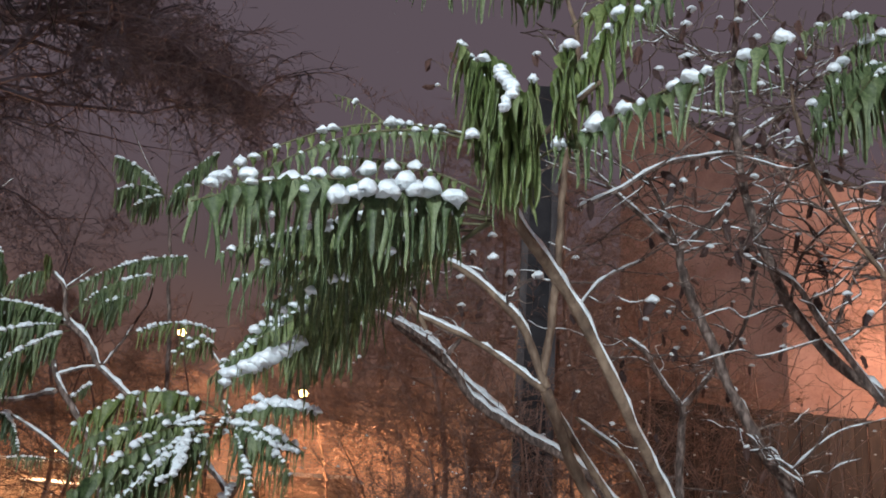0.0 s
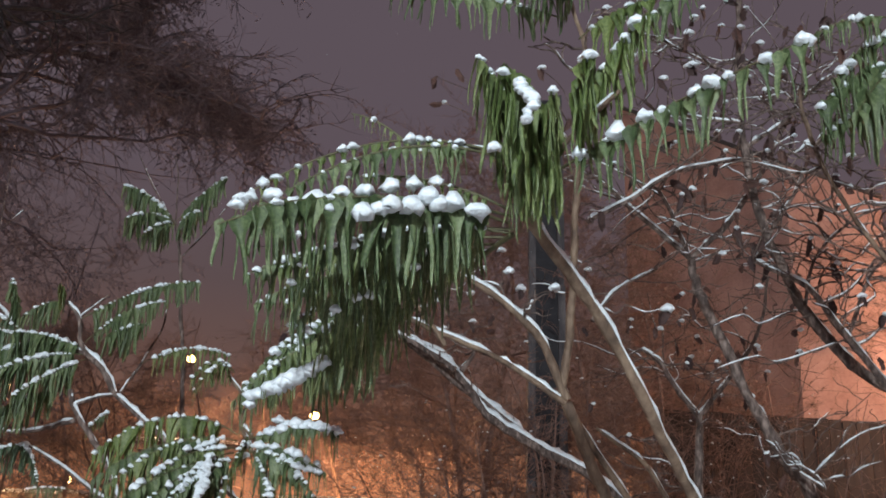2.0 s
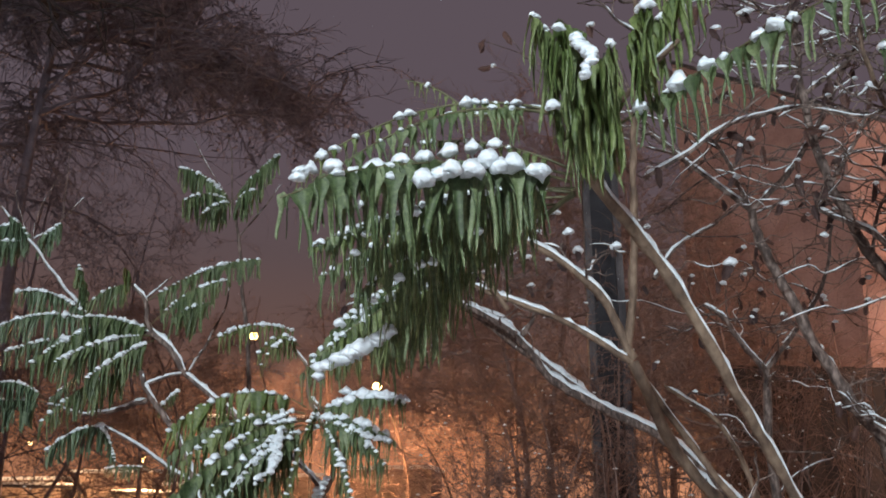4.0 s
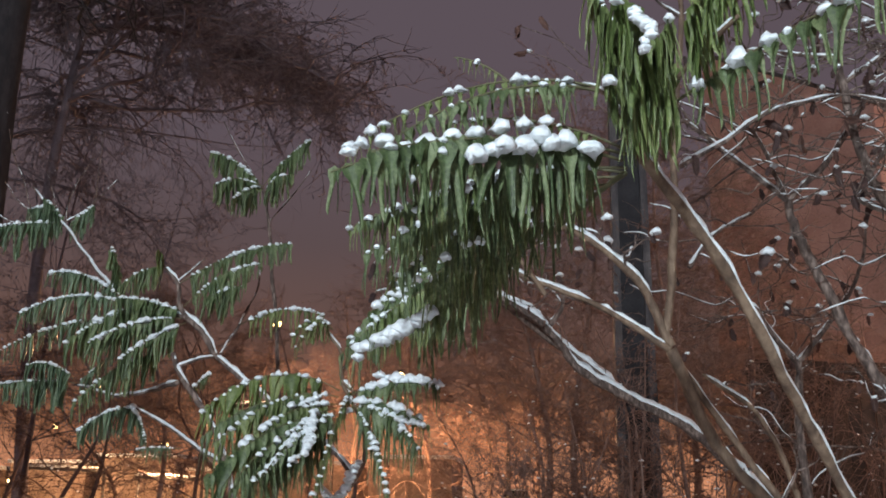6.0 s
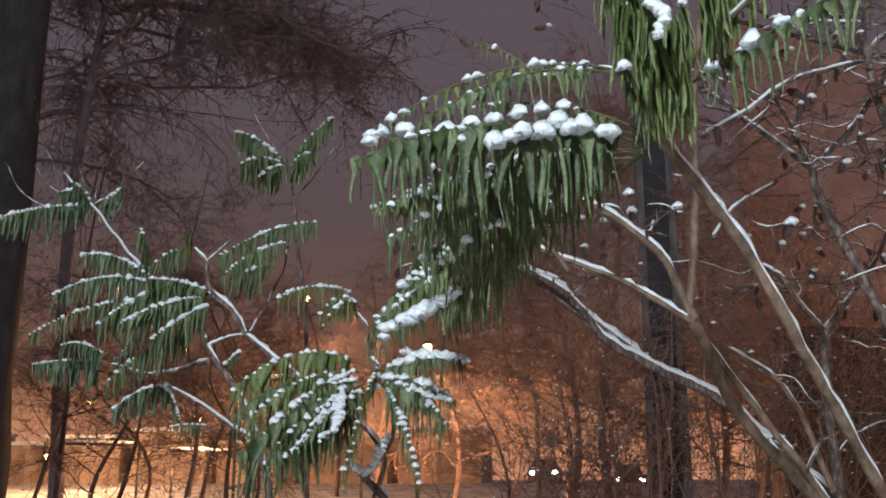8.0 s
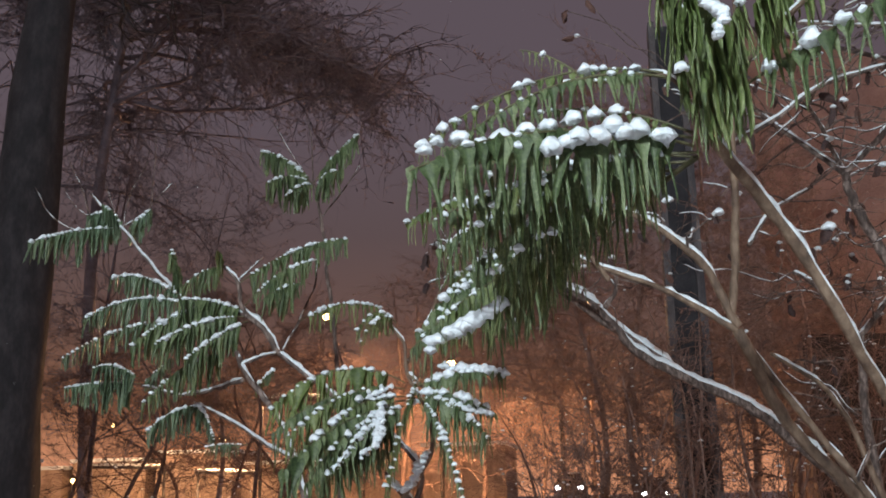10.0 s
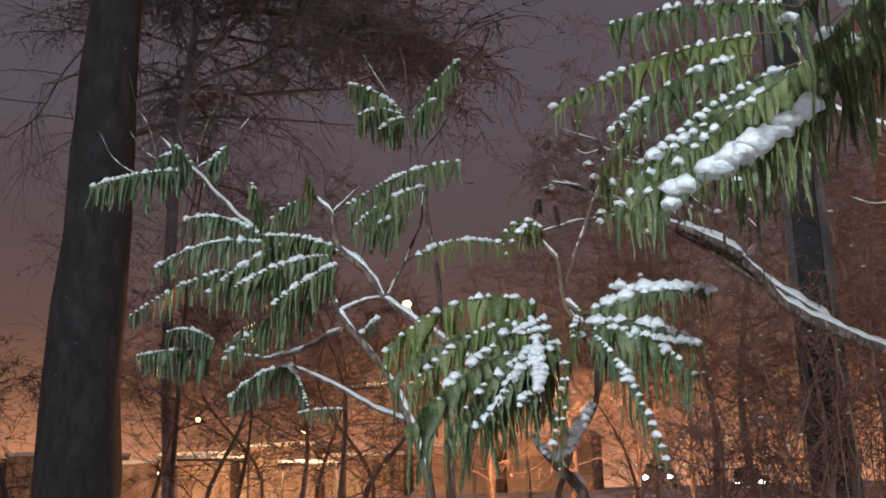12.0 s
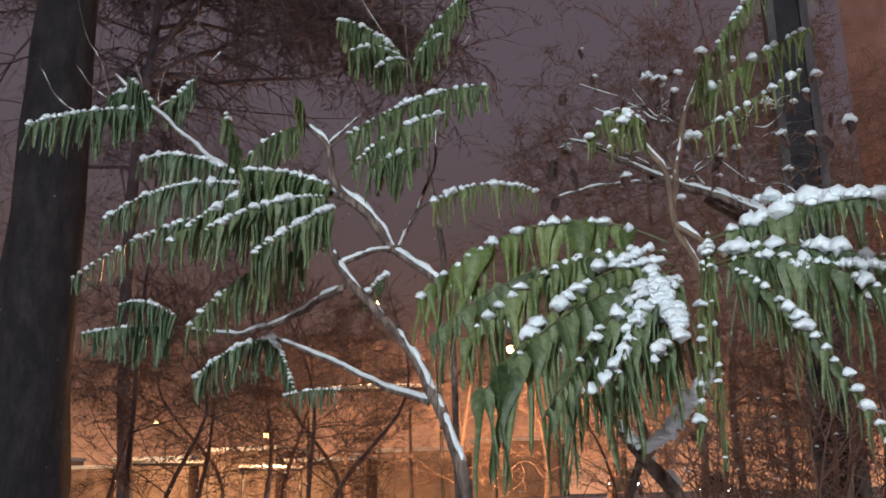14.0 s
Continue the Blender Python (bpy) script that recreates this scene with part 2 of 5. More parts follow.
def frond(tree, base, tip, arch=0.05, pairs=11, size=0.10, snow=None, caps=0.6, cap=0.016, look_="green", start=0.12, curl=0.0):
    """A feathered leaf: a bowed stalk with pairs of hanging leaflets and caps of snow on their shoulders."""
    base, tip = Vector(base), Vector(tip)
    pairs = round(pairs * (1.4 if look_ in ("cool", "comb") else 1.12))
    mid = (base + tip) / 2 + Vector((0, 0, arch * 2))
    steps = 2 * pairs + 2
    line = []
    for i in range(steps + 1):
        t = i / steps
        p = base * (1 - t) ** 2 + mid * (2 * t * (1 - t)) + tip * t * t
        line.append(p - Vector((0, 0, curl * t ** 4)))
    radii = [0.0030 * (1 - 0.6 * i / steps) for i in range(steps + 1)]
    v, f = tube(line, radii, 5)
    stalk = part("leaf", v, f, STALK, tree, at=base)
    run = tip - base
    heading = math.atan2(run.y, run.x)
    for k in range(pairs):
        t = start + (1 - start) * (k + 0.5) / pairs
        p = line[int(t * steps)].lerp(line[min(steps, int(t * steps) + 1)], t * steps % 1)
        grow = size * (0.72 + 0.42 * math.sin(math.pi * min(1, t * 0.9 + 0.1))) * chance.uniform(0.78, 1.18)
        for sgn in (-1, 1):
            if chance.random() < 0.07:
                continue
            ob = new("leaflet", chance.choice(SETS[look_]))
            ob.parent = stalk
            turn = heading + sgn * math.pi / 2 + chance.uniform(-0.4, 0.4) - sgn * 0.25
            m = Matrix.Translation(p - base) @ Matrix.Rotation(turn, 4, "Z") @ Matrix.Rotation(chance.gauss(0.03, 0.07), 4, "Y") @ Matrix.Rotation(chance.gauss(0, 0.08), 4, "X")
            g = grow * chance.uniform(0.85, 1.12)
            ob.matrix_basis = m @ Matrix.Diagonal((g, g * chance.uniform(0.75, 1.25), g, 1))
        if snow is not None and chance.random() < caps * 1.15:
            c = 0.86 * cap * chance.choice((0.55, 0.8, 1.0, 1.2, 1.45)) * chance.uniform(0.85, 1.15)
            q = p + Vector((chance.uniform(-0.3, 0.3) * c, chance.uniform(-0.5, 0.1) * c, 0.05 * c))
            join(snow, lump(q, c * 1.0, c * chance.uniform(0.8, 1.3), c * chance.uniform(0.7, 1.1), heading, chance.uniform(0, 50), 0.4))
    return stalk


def snow_on(store, what):
    if store[0]:
        tagged(new("snow", mesh_of("snow", store[0], store[1], SNOW)), "white fresh snow lying in caps on " + what, "snow", kind="stuff")


def crumpled_leaf(seed):
    """A dead leaf, one long: an oval blade that curls in on itself as it hangs."""
    r = random.Random(seed)
    verts, faces = [], []
    p, rows = Vector((0, 0, 0)), 8
    roll_, bow = r.uniform(0.9, 1.5), r.uniform(0.5, 1.4)
    for i in range(rows):
        s = i / (rows - 1)
        a = -1.2 - bow * (s - 0.3)
        if i:
            p = p + Vector((math.cos(a), 0.25 * math.sin(4 * s + seed), math.sin(a))) / (rows - 1)
        w = 0.24 * math.sin(math.pi * min(1, 0.08 + 0.92 * s)) ** 0.7 + 0.012
        for c in (-1, -0.5, 0, 0.5, 1):
            q = p + Vector((-w * math.sin(roll_) * abs(c) ** 1.4, w * c * math.cos(roll_ * 0.6 * abs(c)), 0))
            verts.append(q + Vector((noise.noise(q * 5 + Vector((seed, 0, 0))), noise.noise(q * 5 + Vector((0, seed, 0))), 0)) * 0.09)
    for i in range(rows - 1):
        for c in range(4):
            k = i * 5 + c
            faces.append((k, k + 1, k + 6, k + 5))
    return mesh_of("withered_leaf", verts, faces, WITHERED)


WITHER = [crumpled_leaf(40 + k) for k in range(7)]


def thin_twig(tree, a, b, r, snow=None):
    """A fine side twig, slightly crooked."""
    a, b = Vector(a), Vector(b)
    w = (b - a).length * 0.10
    mids = [a.lerp(b, t) + Vector((chance.uniform(-w, w), chance.uniform(-w, w), chance.uniform(-w, w))) for t in (0.25, 0.5, 0.75)]
    line = glide([a, *mids, b], 3)
    radii = [r * (1 - 0.5 * i / (len(line) - 1)) for i in range(len(line))]
    v, f = tube(line, radii, 5)
    part("twig", v, f, BARK, tree, at=a)
    if snow is not None:
        join(snow, ridge(line, radii, chance.uniform(0, 9), 0.55))
    return line


def withered(place, size, snow=None, cap=0.02, tree=None):
    """A curled dead leaf hanging from a twig, most with a cap of snow."""
    place = Vector(place)
    if tree is None:
        tree, near = min(((t, p) for t, line in GROWN for p in line[::2]), key=lambda q: (q[1] - place).length)
        thin_twig(tree, near, place, 0.0035, snow if chance.random() < 0.4 and (near - place).length < 0.35 else None)
    ob = new("withered_leaf", chance.choice(WITHER))
    ob.parent = tree
    ob.matrix_basis = Matrix.Translation(place - tree.location) @ Matrix.Rotation(chance.uniform(0, 6.28), 4, "Z") @ Matrix.Rotation(chance.gauss(0, 0.4), 4, "X") @ Matrix.Diagonal((size * chance.uniform(0.6, 1.1), size * chance.uniform(0.6, 1.2), size * chance.uniform(0.6, 1.0), 1))
    tagged(ob, "dark brown withered leaf curled up on a bare twig")
    if snow is not None and chance.random() < 0.5:
        c = cap * chance.uniform(0.7, 1.2)
        join(snow, lump(place + Vector((0.012, 0, 0)), c * 1.1, c, c * 0.85, chance.uniform(0, 3), chance.uniform(0, 50)))
    return ob


def tangle(tree, count, reach, snow, dead=0.4, size=0.07):
    """Side twigs from a tree's limbs, forking once, some ending in a withered leaf."""
    lines = [l for t, l in GROWN if t == tree]
    for _ in range(count):
        l = chance.choice(lines)
        k = chance.randint(len(l) // 4, len(l) - 1)
        a = chance.uniform(0, 6.283)
        d = Vector((math.cos(a), 0.7 * math.sin(a), chance.uniform(-0.35, 0.9))).normalized()
        tip = l[k] + d * reach * chance.uniform(0.4, 1.1)
        main = thin_twig(tree, l[k], tip, chance.uniform(0.0035, 0.006), snow if chance.random() < 0.3 else None)
        for _ in range(2):
            m = main[chance.randint(2, len(main) - 2)]
            e = (d + Vector((chance.uniform(-1, 1), chance.uniform(-1, 1), chance.uniform(-0.6, 0.9)))).normalized()
            end = m + e * reach * chance.uniform(0.2, 0.5)
            thin_twig(tree, m, end, 0.003, snow if chance.random() < 0.12 else None)
            if chance.random() < dead:
                withered(end, size * chance.uniform(0.7, 1.2), snow, 0.015, tree)


# ---- the sumac whose leaves hang nearest ----

near_sumac, near_sumac_snow = thing("sumac_tree", (0.65, 2.20, 0.0), "young sumac with wilted green leaves bowed by caps of snow", "tree"), ([], [])
branch(near_sumac, [(0.950, 2.750, 0.000), (0.795, 2.450, 1.214), (0.631, 2.350, 1.460), (0.464, 2.150, 1.719), (0.323, 1.950, 1.909), (0.216, 1.830, 2.055), (0.122, 1.700, 2.132), (0.071, 1.640, 2.183), (0.058, 1.620, 2.208)], 0.015, 0.011, BARK_TAN, near_sumac_snow, name="trunk", cover=0.95)
branch(near_sumac, [(0.071, 1.640, 2.183), (0.127, 1.550, 2.254), (0.211, 1.420, 2.298)], 0.007, 0.004, BARK_TAN, near_sumac_snow, cover=0.2)
branch(near_sumac, [(0.058, 1.680, 2.152), (-0.010, 1.850, 2.149), (-0.114, 2.080, 2.129)], 0.006, 0.004, STALK, near_sumac_snow, cover=0.3)
frond(near_sumac, (0.056, 1.620, 2.163), (-0.397, 1.420, 2.084), 0.035, 17, 0.115, near_sumac_snow, 0.2, 0.009, "green", curl=0.01)
frond(near_sumac, (0.049, 1.620, 2.152), (-0.331, 1.360, 2.080), 0.03, 16, 0.12, near_sumac_snow, 0.2, 0.009, "green")
branch(near_sumac, [(0.056, 1.620, 2.196), (0.018, 1.640, 2.286), (-0.078, 1.660, 2.292), (-0.173, 1.680, 2.308)], 0.005, 0.003, BARK_TAN, near_sumac_snow, cover=0.8)
frond(near_sumac, (0.025, 1.640, 2.291), (-0.410, 1.550, 2.157), 0.06, 19, 0.052, near_sumac_snow, 0.5, 0.01, "bright")
frond(near_sumac, (0.025, 1.640, 2.284), (-0.356, 1.520, 2.137), 0.055, 18, 0.06, near_sumac_snow, 0.2, 0.008, "green")
frond(near_sumac, (-0.119, 1.660, 2.298), (-0.238, 1.660, 2.372), 0.015, 8, 0.03, near_sumac_snow, 0.2, 0.005, "slim_bright")
frond(near_sumac, (0.053, 1.660, 2.189), (-0.257, 1.660, 2.242), 0.03, 16, 0.05, near_sumac_snow, 0.3, 0.006, "slim_bright")
frond(near_sumac, (0.060, 1.660, 2.153), (-0.396, 1.600, 2.044), 0.03, 23, 0.1, near_sumac_snow, 0.6, 0.0075, "slim")
frond(near_sumac, (0.057, 1.700, 2.159), (-0.363, 1.720, 2.091), 0.04, 23, 0.11, near_sumac_snow, 0.6, 0.00875, "slim_bright")
frond(near_sumac, (0.060, 1.750, 2.168), (-0.429, 1.850, 2.058), 0.04, 23, 0.125, near_sumac_snow, 0.6, 0.00875, "slim")
frond(near_sumac, (0.042, 1.780, 2.164), (-0.380, 1.950, 2.034), 0.05, 23, 0.13, near_sumac_snow, 0.6, 0.00875, "slim")
frond(near_sumac, (-0.114, 2.080, 2.129), (-0.591, 2.380, 1.944), 0.045, 23, 0.12, near_sumac_snow, 0.22, 0.010, "slim")
frond(near_sumac, (-0.056, 1.950, 2.140), (-0.340, 2.050, 2.041), 0.04, 18, 0.12, near_sumac_snow, 0.5, 0.01, "slim_bright")
frond(near_sumac, (-0.131, 2.080, 2.109), (-0.490, 2.220, 1.985), 0.03, 18, 0.12, near_sumac_snow, 0.3, 0.009, "slim_bright")
frond(near_sumac, (-0.114, 2.080, 2.129), (-0.410, 2.350, 1.993), 0.03, 16, 0.12, near_sumac_snow, 0.3, 0.009, "slim")
frond(near_sumac, (0.112, 1.600, 2.222), (-0.009, 1.400, 2.352), 0.02, 22, 0.14, near_sumac_snow, 0.2, 0.008, "slim_bright")
frond(near_sumac, (0.129, 1.580, 2.256), (0.032, 1.380, 2.326), 0.03, 16, 0.15, near_sumac_snow, 0.2, 0.008, "bright")
frond(near_sumac, (0.112, 1.600, 2.222), (0.108, 1.380, 2.283), 0.03, 16, 0.11, near_sumac_snow, 0.2, 0.01, "slim_bright")
frond(near_sumac, (0.100, 1.620, 2.198), (0.024, 1.480, 2.244), 0.02, 16, 0.1, near_sumac_snow, 0.2, 0.01, "slim_bright")
frond(near_sumac, (0.089, 1.600, 2.211), (0.406, 1.120, 2.229), 0.012, 13, 0.085, near_sumac_snow, 0.6, 0.012, "green", start=0.2)
frond(near_sumac, (0.158, 1.550, 2.307), (0.250, 1.350, 2.402), 0.02, 14, 0.1, near_sumac_snow, 0.3, 0.012, "bright")
frond(near_sumac, (0.158, 1.550, 2.307), (0.156, 1.320, 2.310), 0.03, 12, 0.12, near_sumac_snow, 0.3, 0.012, "bright")
join(near_sumac_snow, lump((-0.376, 1.440, 2.114), 0.0138, 0.0111, 0.0112, chance.uniform(0, 3), chance.uniform(0, 50), 0.45))
join(near_sumac_snow, lump((-0.355, 1.440, 2.127), 0.0119, 0.0095, 0.0096, chance.uniform(0, 3), chance.uniform(0, 50), 0.45))
join(near_sumac_snow, lump((-0.321, 1.440, 2.131), 0.0158, 0.0127, 0.0128, chance.uniform(0, 3), chance.uniform(0, 50), 0.45))
join(near_sumac_snow, lump((-0.286, 1.440, 2.118), 0.0148, 0.0119, 0.0120, chance.uniform(0, 3), chance.uniform(0, 50), 0.45))
join(near_sumac_snow, lump((-0.254, 1.450, 2.128), 0.0188, 0.0150, 0.0152, chance.uniform(0, 3), chance.uniform(0, 50), 0.45))
join(near_sumac_snow, lump((-0.220, 1.470, 2.145), 0.0178, 0.0143, 0.0144, chance.uniform(0, 3), chance.uniform(0, 50), 0.45))
join(near_sumac_snow, lump((-0.186, 1.500, 2.162), 0.0168, 0.0135, 0.0136, chance.uniform(0, 3), chance.uniform(0, 50), 0.45))
join(near_sumac_snow, lump((-0.148, 1.520, 2.178), 0.0178, 0.0143, 0.0144, chance.uniform(0, 3), chance.uniform(0, 50), 0.45))
join(near_sumac_snow, lump((-0.111, 1.550, 2.195), 0.0168, 0.0135, 0.0136, chance.uniform(0, 3), chance.uniform(0, 50), 0.45))
join(near_sumac_snow, lump((-0.075, 1.580, 2.211), 0.0138, 0.0111, 0.0112, chance.uniform(0, 3), chance.uniform(0, 50), 0.45))
join(near_sumac_snow, lump((-0.180, 1.440, 2.104), 0.0198, 0.0158, 0.0160, chance.uniform(0, 3), chance.uniform(0, 50), 0.45))
join(near_sumac_snow, lump((-0.138, 1.450, 2.121), 0.0218, 0.0174, 0.0176, chance.uniform(0, 3), chance.uniform(0, 50), 0.45))
join(near_sumac_snow, lump((-0.106, 1.480, 2.132), 0.0208, 0.0166, 0.0168, chance.uniform(0, 3), chance.uniform(0, 50), 0.45))
join(near_sumac_snow, lump((-0.085, 1.520, 2.159), 0.0257, 0.0206, 0.0207, chance.uniform(0, 3), chance.uniform(0, 50), 0.45))
join(near_sumac_snow, lump((-0.046, 1.530, 2.155), 0.0218, 0.0174, 0.0176, chance.uniform(0, 3), chance.uniform(0, 50), 0.45))
join(near_sumac_snow, lump((-0.231, 1.430, 2.104), 0.0119, 0.0095, 0.0096, chance.uniform(0, 3), chance.uniform(0, 50), 0.45))
join(near_sumac_snow, lump((-0.003, 1.550, 2.148), 0.0218, 0.0174, 0.0176, chance.uniform(0, 3), chance.uniform(0, 50), 0.45))
join(near_sumac_snow, lump((-0.156, 1.450, 2.114), 0.0168, 0.0135, 0.0136, chance.uniform(0, 3), chance.uniform(0, 50), 0.45))
join(near_sumac_snow, lump((-0.068, 1.520, 2.148), 0.0198, 0.0158, 0.0160, chance.uniform(0, 3), chance.uniform(0, 50), 0.45))
join(near_sumac_snow, drift((0.050, 1.380, 2.299), (0.079, 1.330, 2.238), 0.013, 0.008, chance.uniform(0, 50)))
join(near_sumac_snow, drift((0.079, 1.330, 2.250), (0.062, 1.330, 2.205), 0.011, 0.008, chance.uniform(0, 50)))
join(near_sumac_snow, lump((0.021, 1.420, 2.207), 0.0119, 0.0095, 0.0096, chance.uniform(0, 3), chance.uniform(0, 50), 0.45))
join(near_sumac_snow, lump((0.032, 1.360, 2.304), 0.0099, 0.0079, 0.0080, chance.uniform(0, 3), chance.uniform(0, 50), 0.45))
join(near_sumac_snow, lump((-0.264, 1.780, 2.034), 0.0119, 0.0095, 0.0096, chance.uniform(0, 3), chance.uniform(0, 50), 0.45))
join(near_sumac_snow, lump((-0.225, 1.780, 2.058), 0.0129, 0.0103, 0.0104, chance.uniform(0, 3), chance.uniform(0, 50), 0.45))
join(near_sumac_snow, lump((-0.202, 1.780, 2.061), 0.0119, 0.0095, 0.0096, chance.uniform(0, 3), chance.uniform(0, 50), 0.45))
join(near_sumac_snow, lump((-0.326, 1.850, 2.009), 0.0109, 0.0087, 0.0088, chance.uniform(0, 3), chance.uniform(0, 50), 0.45))
join(near_sumac_snow, lump((-0.314, 1.600, 2.034), 0.0089, 0.0071, 0.0072, chance.uniform(0, 3), chance.uniform(0, 50), 0.45))
join(near_sumac_snow, lump((-0.110, 1.620, 2.071), 0.0109, 0.0087, 0.0088, chance.uniform(0, 3), chance.uniform(0, 50), 0.45))
join(near_sumac_snow, lump((-0.200, 1.500, 2.070), 0.0099, 0.0079, 0.0080, chance.uniform(0, 3), chance.uniform(0, 50), 0.45))
join(near_sumac_snow, lump((-0.274, 1.420, 2.060), 0.0079, 0.0063, 0.0064, chance.uniform(0, 3), chance.uniform(0, 50), 0.45))
join(near_sumac_snow, lump((-0.278, 1.500, 2.036), 0.0079, 0.0063, 0.0064, chance.uniform(0, 3), chance.uniform(0, 50), 0.45))
join(near_sumac_snow, drift((-0.520, 2.262, 1.934), (-0.332, 2.120, 2.008), 0.027, 0.019, chance.uniform(0, 50)))
snow_on(near_sumac_snow, "the wilted leaves and shoots of the nearest sumac")
# ---- the forked sumac behind it ----

forked_sumac, forked_sumac_snow = thing("sumac_tree", (0.85, 3.20, 0.0), "bare forked sumac with snow lying along its limbs", "tree"), ([], [])
branch(forked_sumac, [(1.300, 3.500, 0.000), (0.806, 3.300, 1.261), (0.582, 3.150, 1.574), (0.406, 3.100, 1.794), (0.269, 3.040, 2.054)], 0.026, 0.02, BARK_TAN, forked_sumac_snow, name="trunk", cover=0.5)
branch(forked_sumac, [(0.269, 3.040, 2.054), (0.062, 3.000, 2.188), (-0.210, 2.900, 2.286)], 0.013, 0.008, BARK_TAN, forked_sumac_snow, cover=0.6)
branch(forked_sumac, [(0.273, 3.040, 2.064), (0.183, 3.000, 2.271), (0.073, 2.950, 2.358), (-0.065, 2.900, 2.423)], 0.017, 0.01, BARK_TAN, forked_sumac_snow, cover=1)
branch(forked_sumac, [(0.257, 3.040, 2.085), (0.286, 3.000, 2.322), (0.298, 2.950, 2.522), (0.302, 2.900, 2.703), (0.318, 2.800, 2.932), (0.323, 2.750, 3.090), (0.262, 2.700, 3.275)], 0.017, 0.007, BARK_TAN, forked_sumac_snow, cover=0.4)
branch(forked_sumac, [(0.806, 3.300, 1.261), (0.614, 3.150, 1.574), (0.505, 3.120, 1.737), (0.296, 3.060, 2.019)], 0.014, 0.012, BARK_TAN, forked_sumac_snow, cover=0.5)
branch(forked_sumac, [(0.697, 3.300, 1.557), (0.561, 3.200, 1.862), (0.375, 3.100, 1.990)], 0.013, 0.006, BARK_TAN, forked_sumac_snow, cover=0.6)
frond(forked_sumac, (0.252, 2.700, 3.189), (-0.280, 2.500, 3.153), 0.03, 13, 0.1, forked_sumac_snow, 0.8, 0.012, "green")
frond(forked_sumac, (0.252, 2.700, 3.259), (0.073, 2.400, 3.179), 0.04, 11, 0.14, forked_sumac_snow, 0.4, 0.012, "green")
frond(forked_sumac, (0.260, 2.700, 3.280), (0.176, 2.300, 3.242), 0.04, 11, 0.14, forked_sumac_snow, 0.4, 0.012, "green")
frond(forked_sumac, (0.278, 2.700, 3.280), (0.358, 2.500, 3.390), 0.04, 11, 0.12, forked_sumac_snow, 0.4, 0.012, "green")
frond(forked_sumac, (0.337, 2.500, 2.920), (0.599, 2.300, 3.111), 0.02, 12, 0.1, forked_sumac_snow, 0.6, 0.013, "green")
frond(forked_sumac, (0.284, 2.600, 3.064), (0.497, 2.400, 3.083), 0.03, 11, 0.12, forked_sumac_snow, 0.4, 0.012, "bright")
frond(forked_sumac, (1.335, 2.900, 3.323), (1.026, 2.800, 3.190), 0.03, 10, 0.09, forked_sumac_snow, 0.6, 0.014, "green")
frond(forked_sumac, (1.399, 3.000, 3.320), (1.126, 2.900, 3.089), 0.04, 10, 0.11, forked_sumac_snow, 0.7, 0.018, "green")
frond(forked_sumac, (1.392, 3.000, 3.214), (1.068, 2.900, 2.987), 0.04, 11, 0.16, forked_sumac_snow, 0.5, 0.014, "green")
frond(forked_sumac, (1.468, 3.100, 3.163), (1.118, 3.000, 2.936), 0.04, 11, 0.16, forked_sumac_snow, 0.4, 0.014, "green")
frond(forked_sumac, (1.429, 3.000, 3.216), (1.151, 2.800, 2.927), 0.04, 11, 0.2, forked_sumac_snow, 0.4, 0.014, "green")
frond(forked_sumac, (-0.204, 3.200, 2.597), (-0.847, 3.550, 2.606), 0.05, 17, 0.13, forked_sumac_snow, 0.6, 0.011, "bright")
frond(forked_sumac, (-0.298, 3.100, 2.506), (-0.668, 3.300, 2.424), 0.04, 15, 0.12, forked_sumac_snow, 0.5, 0.011, "green")
frond(forked_sumac, (-0.243, 2.800, 2.345), (-0.568, 2.600, 2.090), 0.03, 15, 0.13, forked_sumac_snow, 0.8, 0.014, "green")
frond(forked_sumac, (-0.282, 2.700, 2.260), (-0.619, 2.600, 2.019), 0.04, 15, 0.15, forked_sumac_snow, 0.5, 0.012, "green")
frond(forked_sumac, (-0.144, 3.300, 2.699), (-0.659, 3.500, 2.825), 0.04, 15, 0.13, forked_sumac_snow, 0.5, 0.012, "green")
frond(forked_sumac, (-0.245, 2.700, 2.232), (-0.415, 2.500, 2.011), 0.04, 12, 0.16, forked_sumac_snow, 0.3, 0.012, "green")
branch(forked_sumac, [(-0.096, 2.900, 2.207), (-0.177, 2.850, 2.308), (-0.243, 2.800, 2.345), (-0.204, 3.200, 2.597)], 0.009, 0.005, BARK_TAN, forked_sumac_snow, cover=0.4)
snow_on(forked_sumac_snow, "the limbs of the forked sumac")
# ---- the sumac with a rosette of leaves ----

rosette_sumac, rosette_sumac_snow = thing("sumac_tree", (-0.84, 3.90, 0.0), "sumac with a rosette of drooping green leaves under snow", "tree"), ([], [])
branch(rosette_sumac, [(-0.620, 4.000, 0.000), (-0.857, 3.950, 1.511), (-0.925, 3.900, 1.607)], 0.022, 0.02, BARK, rosette_sumac_snow, name="trunk", cover=0.3)
branch(rosette_sumac, [(-0.925, 3.900, 1.607), (-0.847, 3.800, 1.673), (-0.780, 3.700, 1.756), (-0.765, 3.600, 1.861), (-0.788, 3.530, 1.940), (-0.830, 3.500, 2.027), (-0.843, 3.500, 2.144), (-0.887, 3.480, 2.212)], 0.012, 0.006, BARK_TAN, rosette_sumac_snow, cover=0.75)
branch(rosette_sumac, [(-0.925, 3.900, 1.607), (-0.964, 3.850, 1.650), (-0.978, 3.800, 1.684)], 0.014, 0.008, BARK, rosette_sumac_snow, cover=0.8)
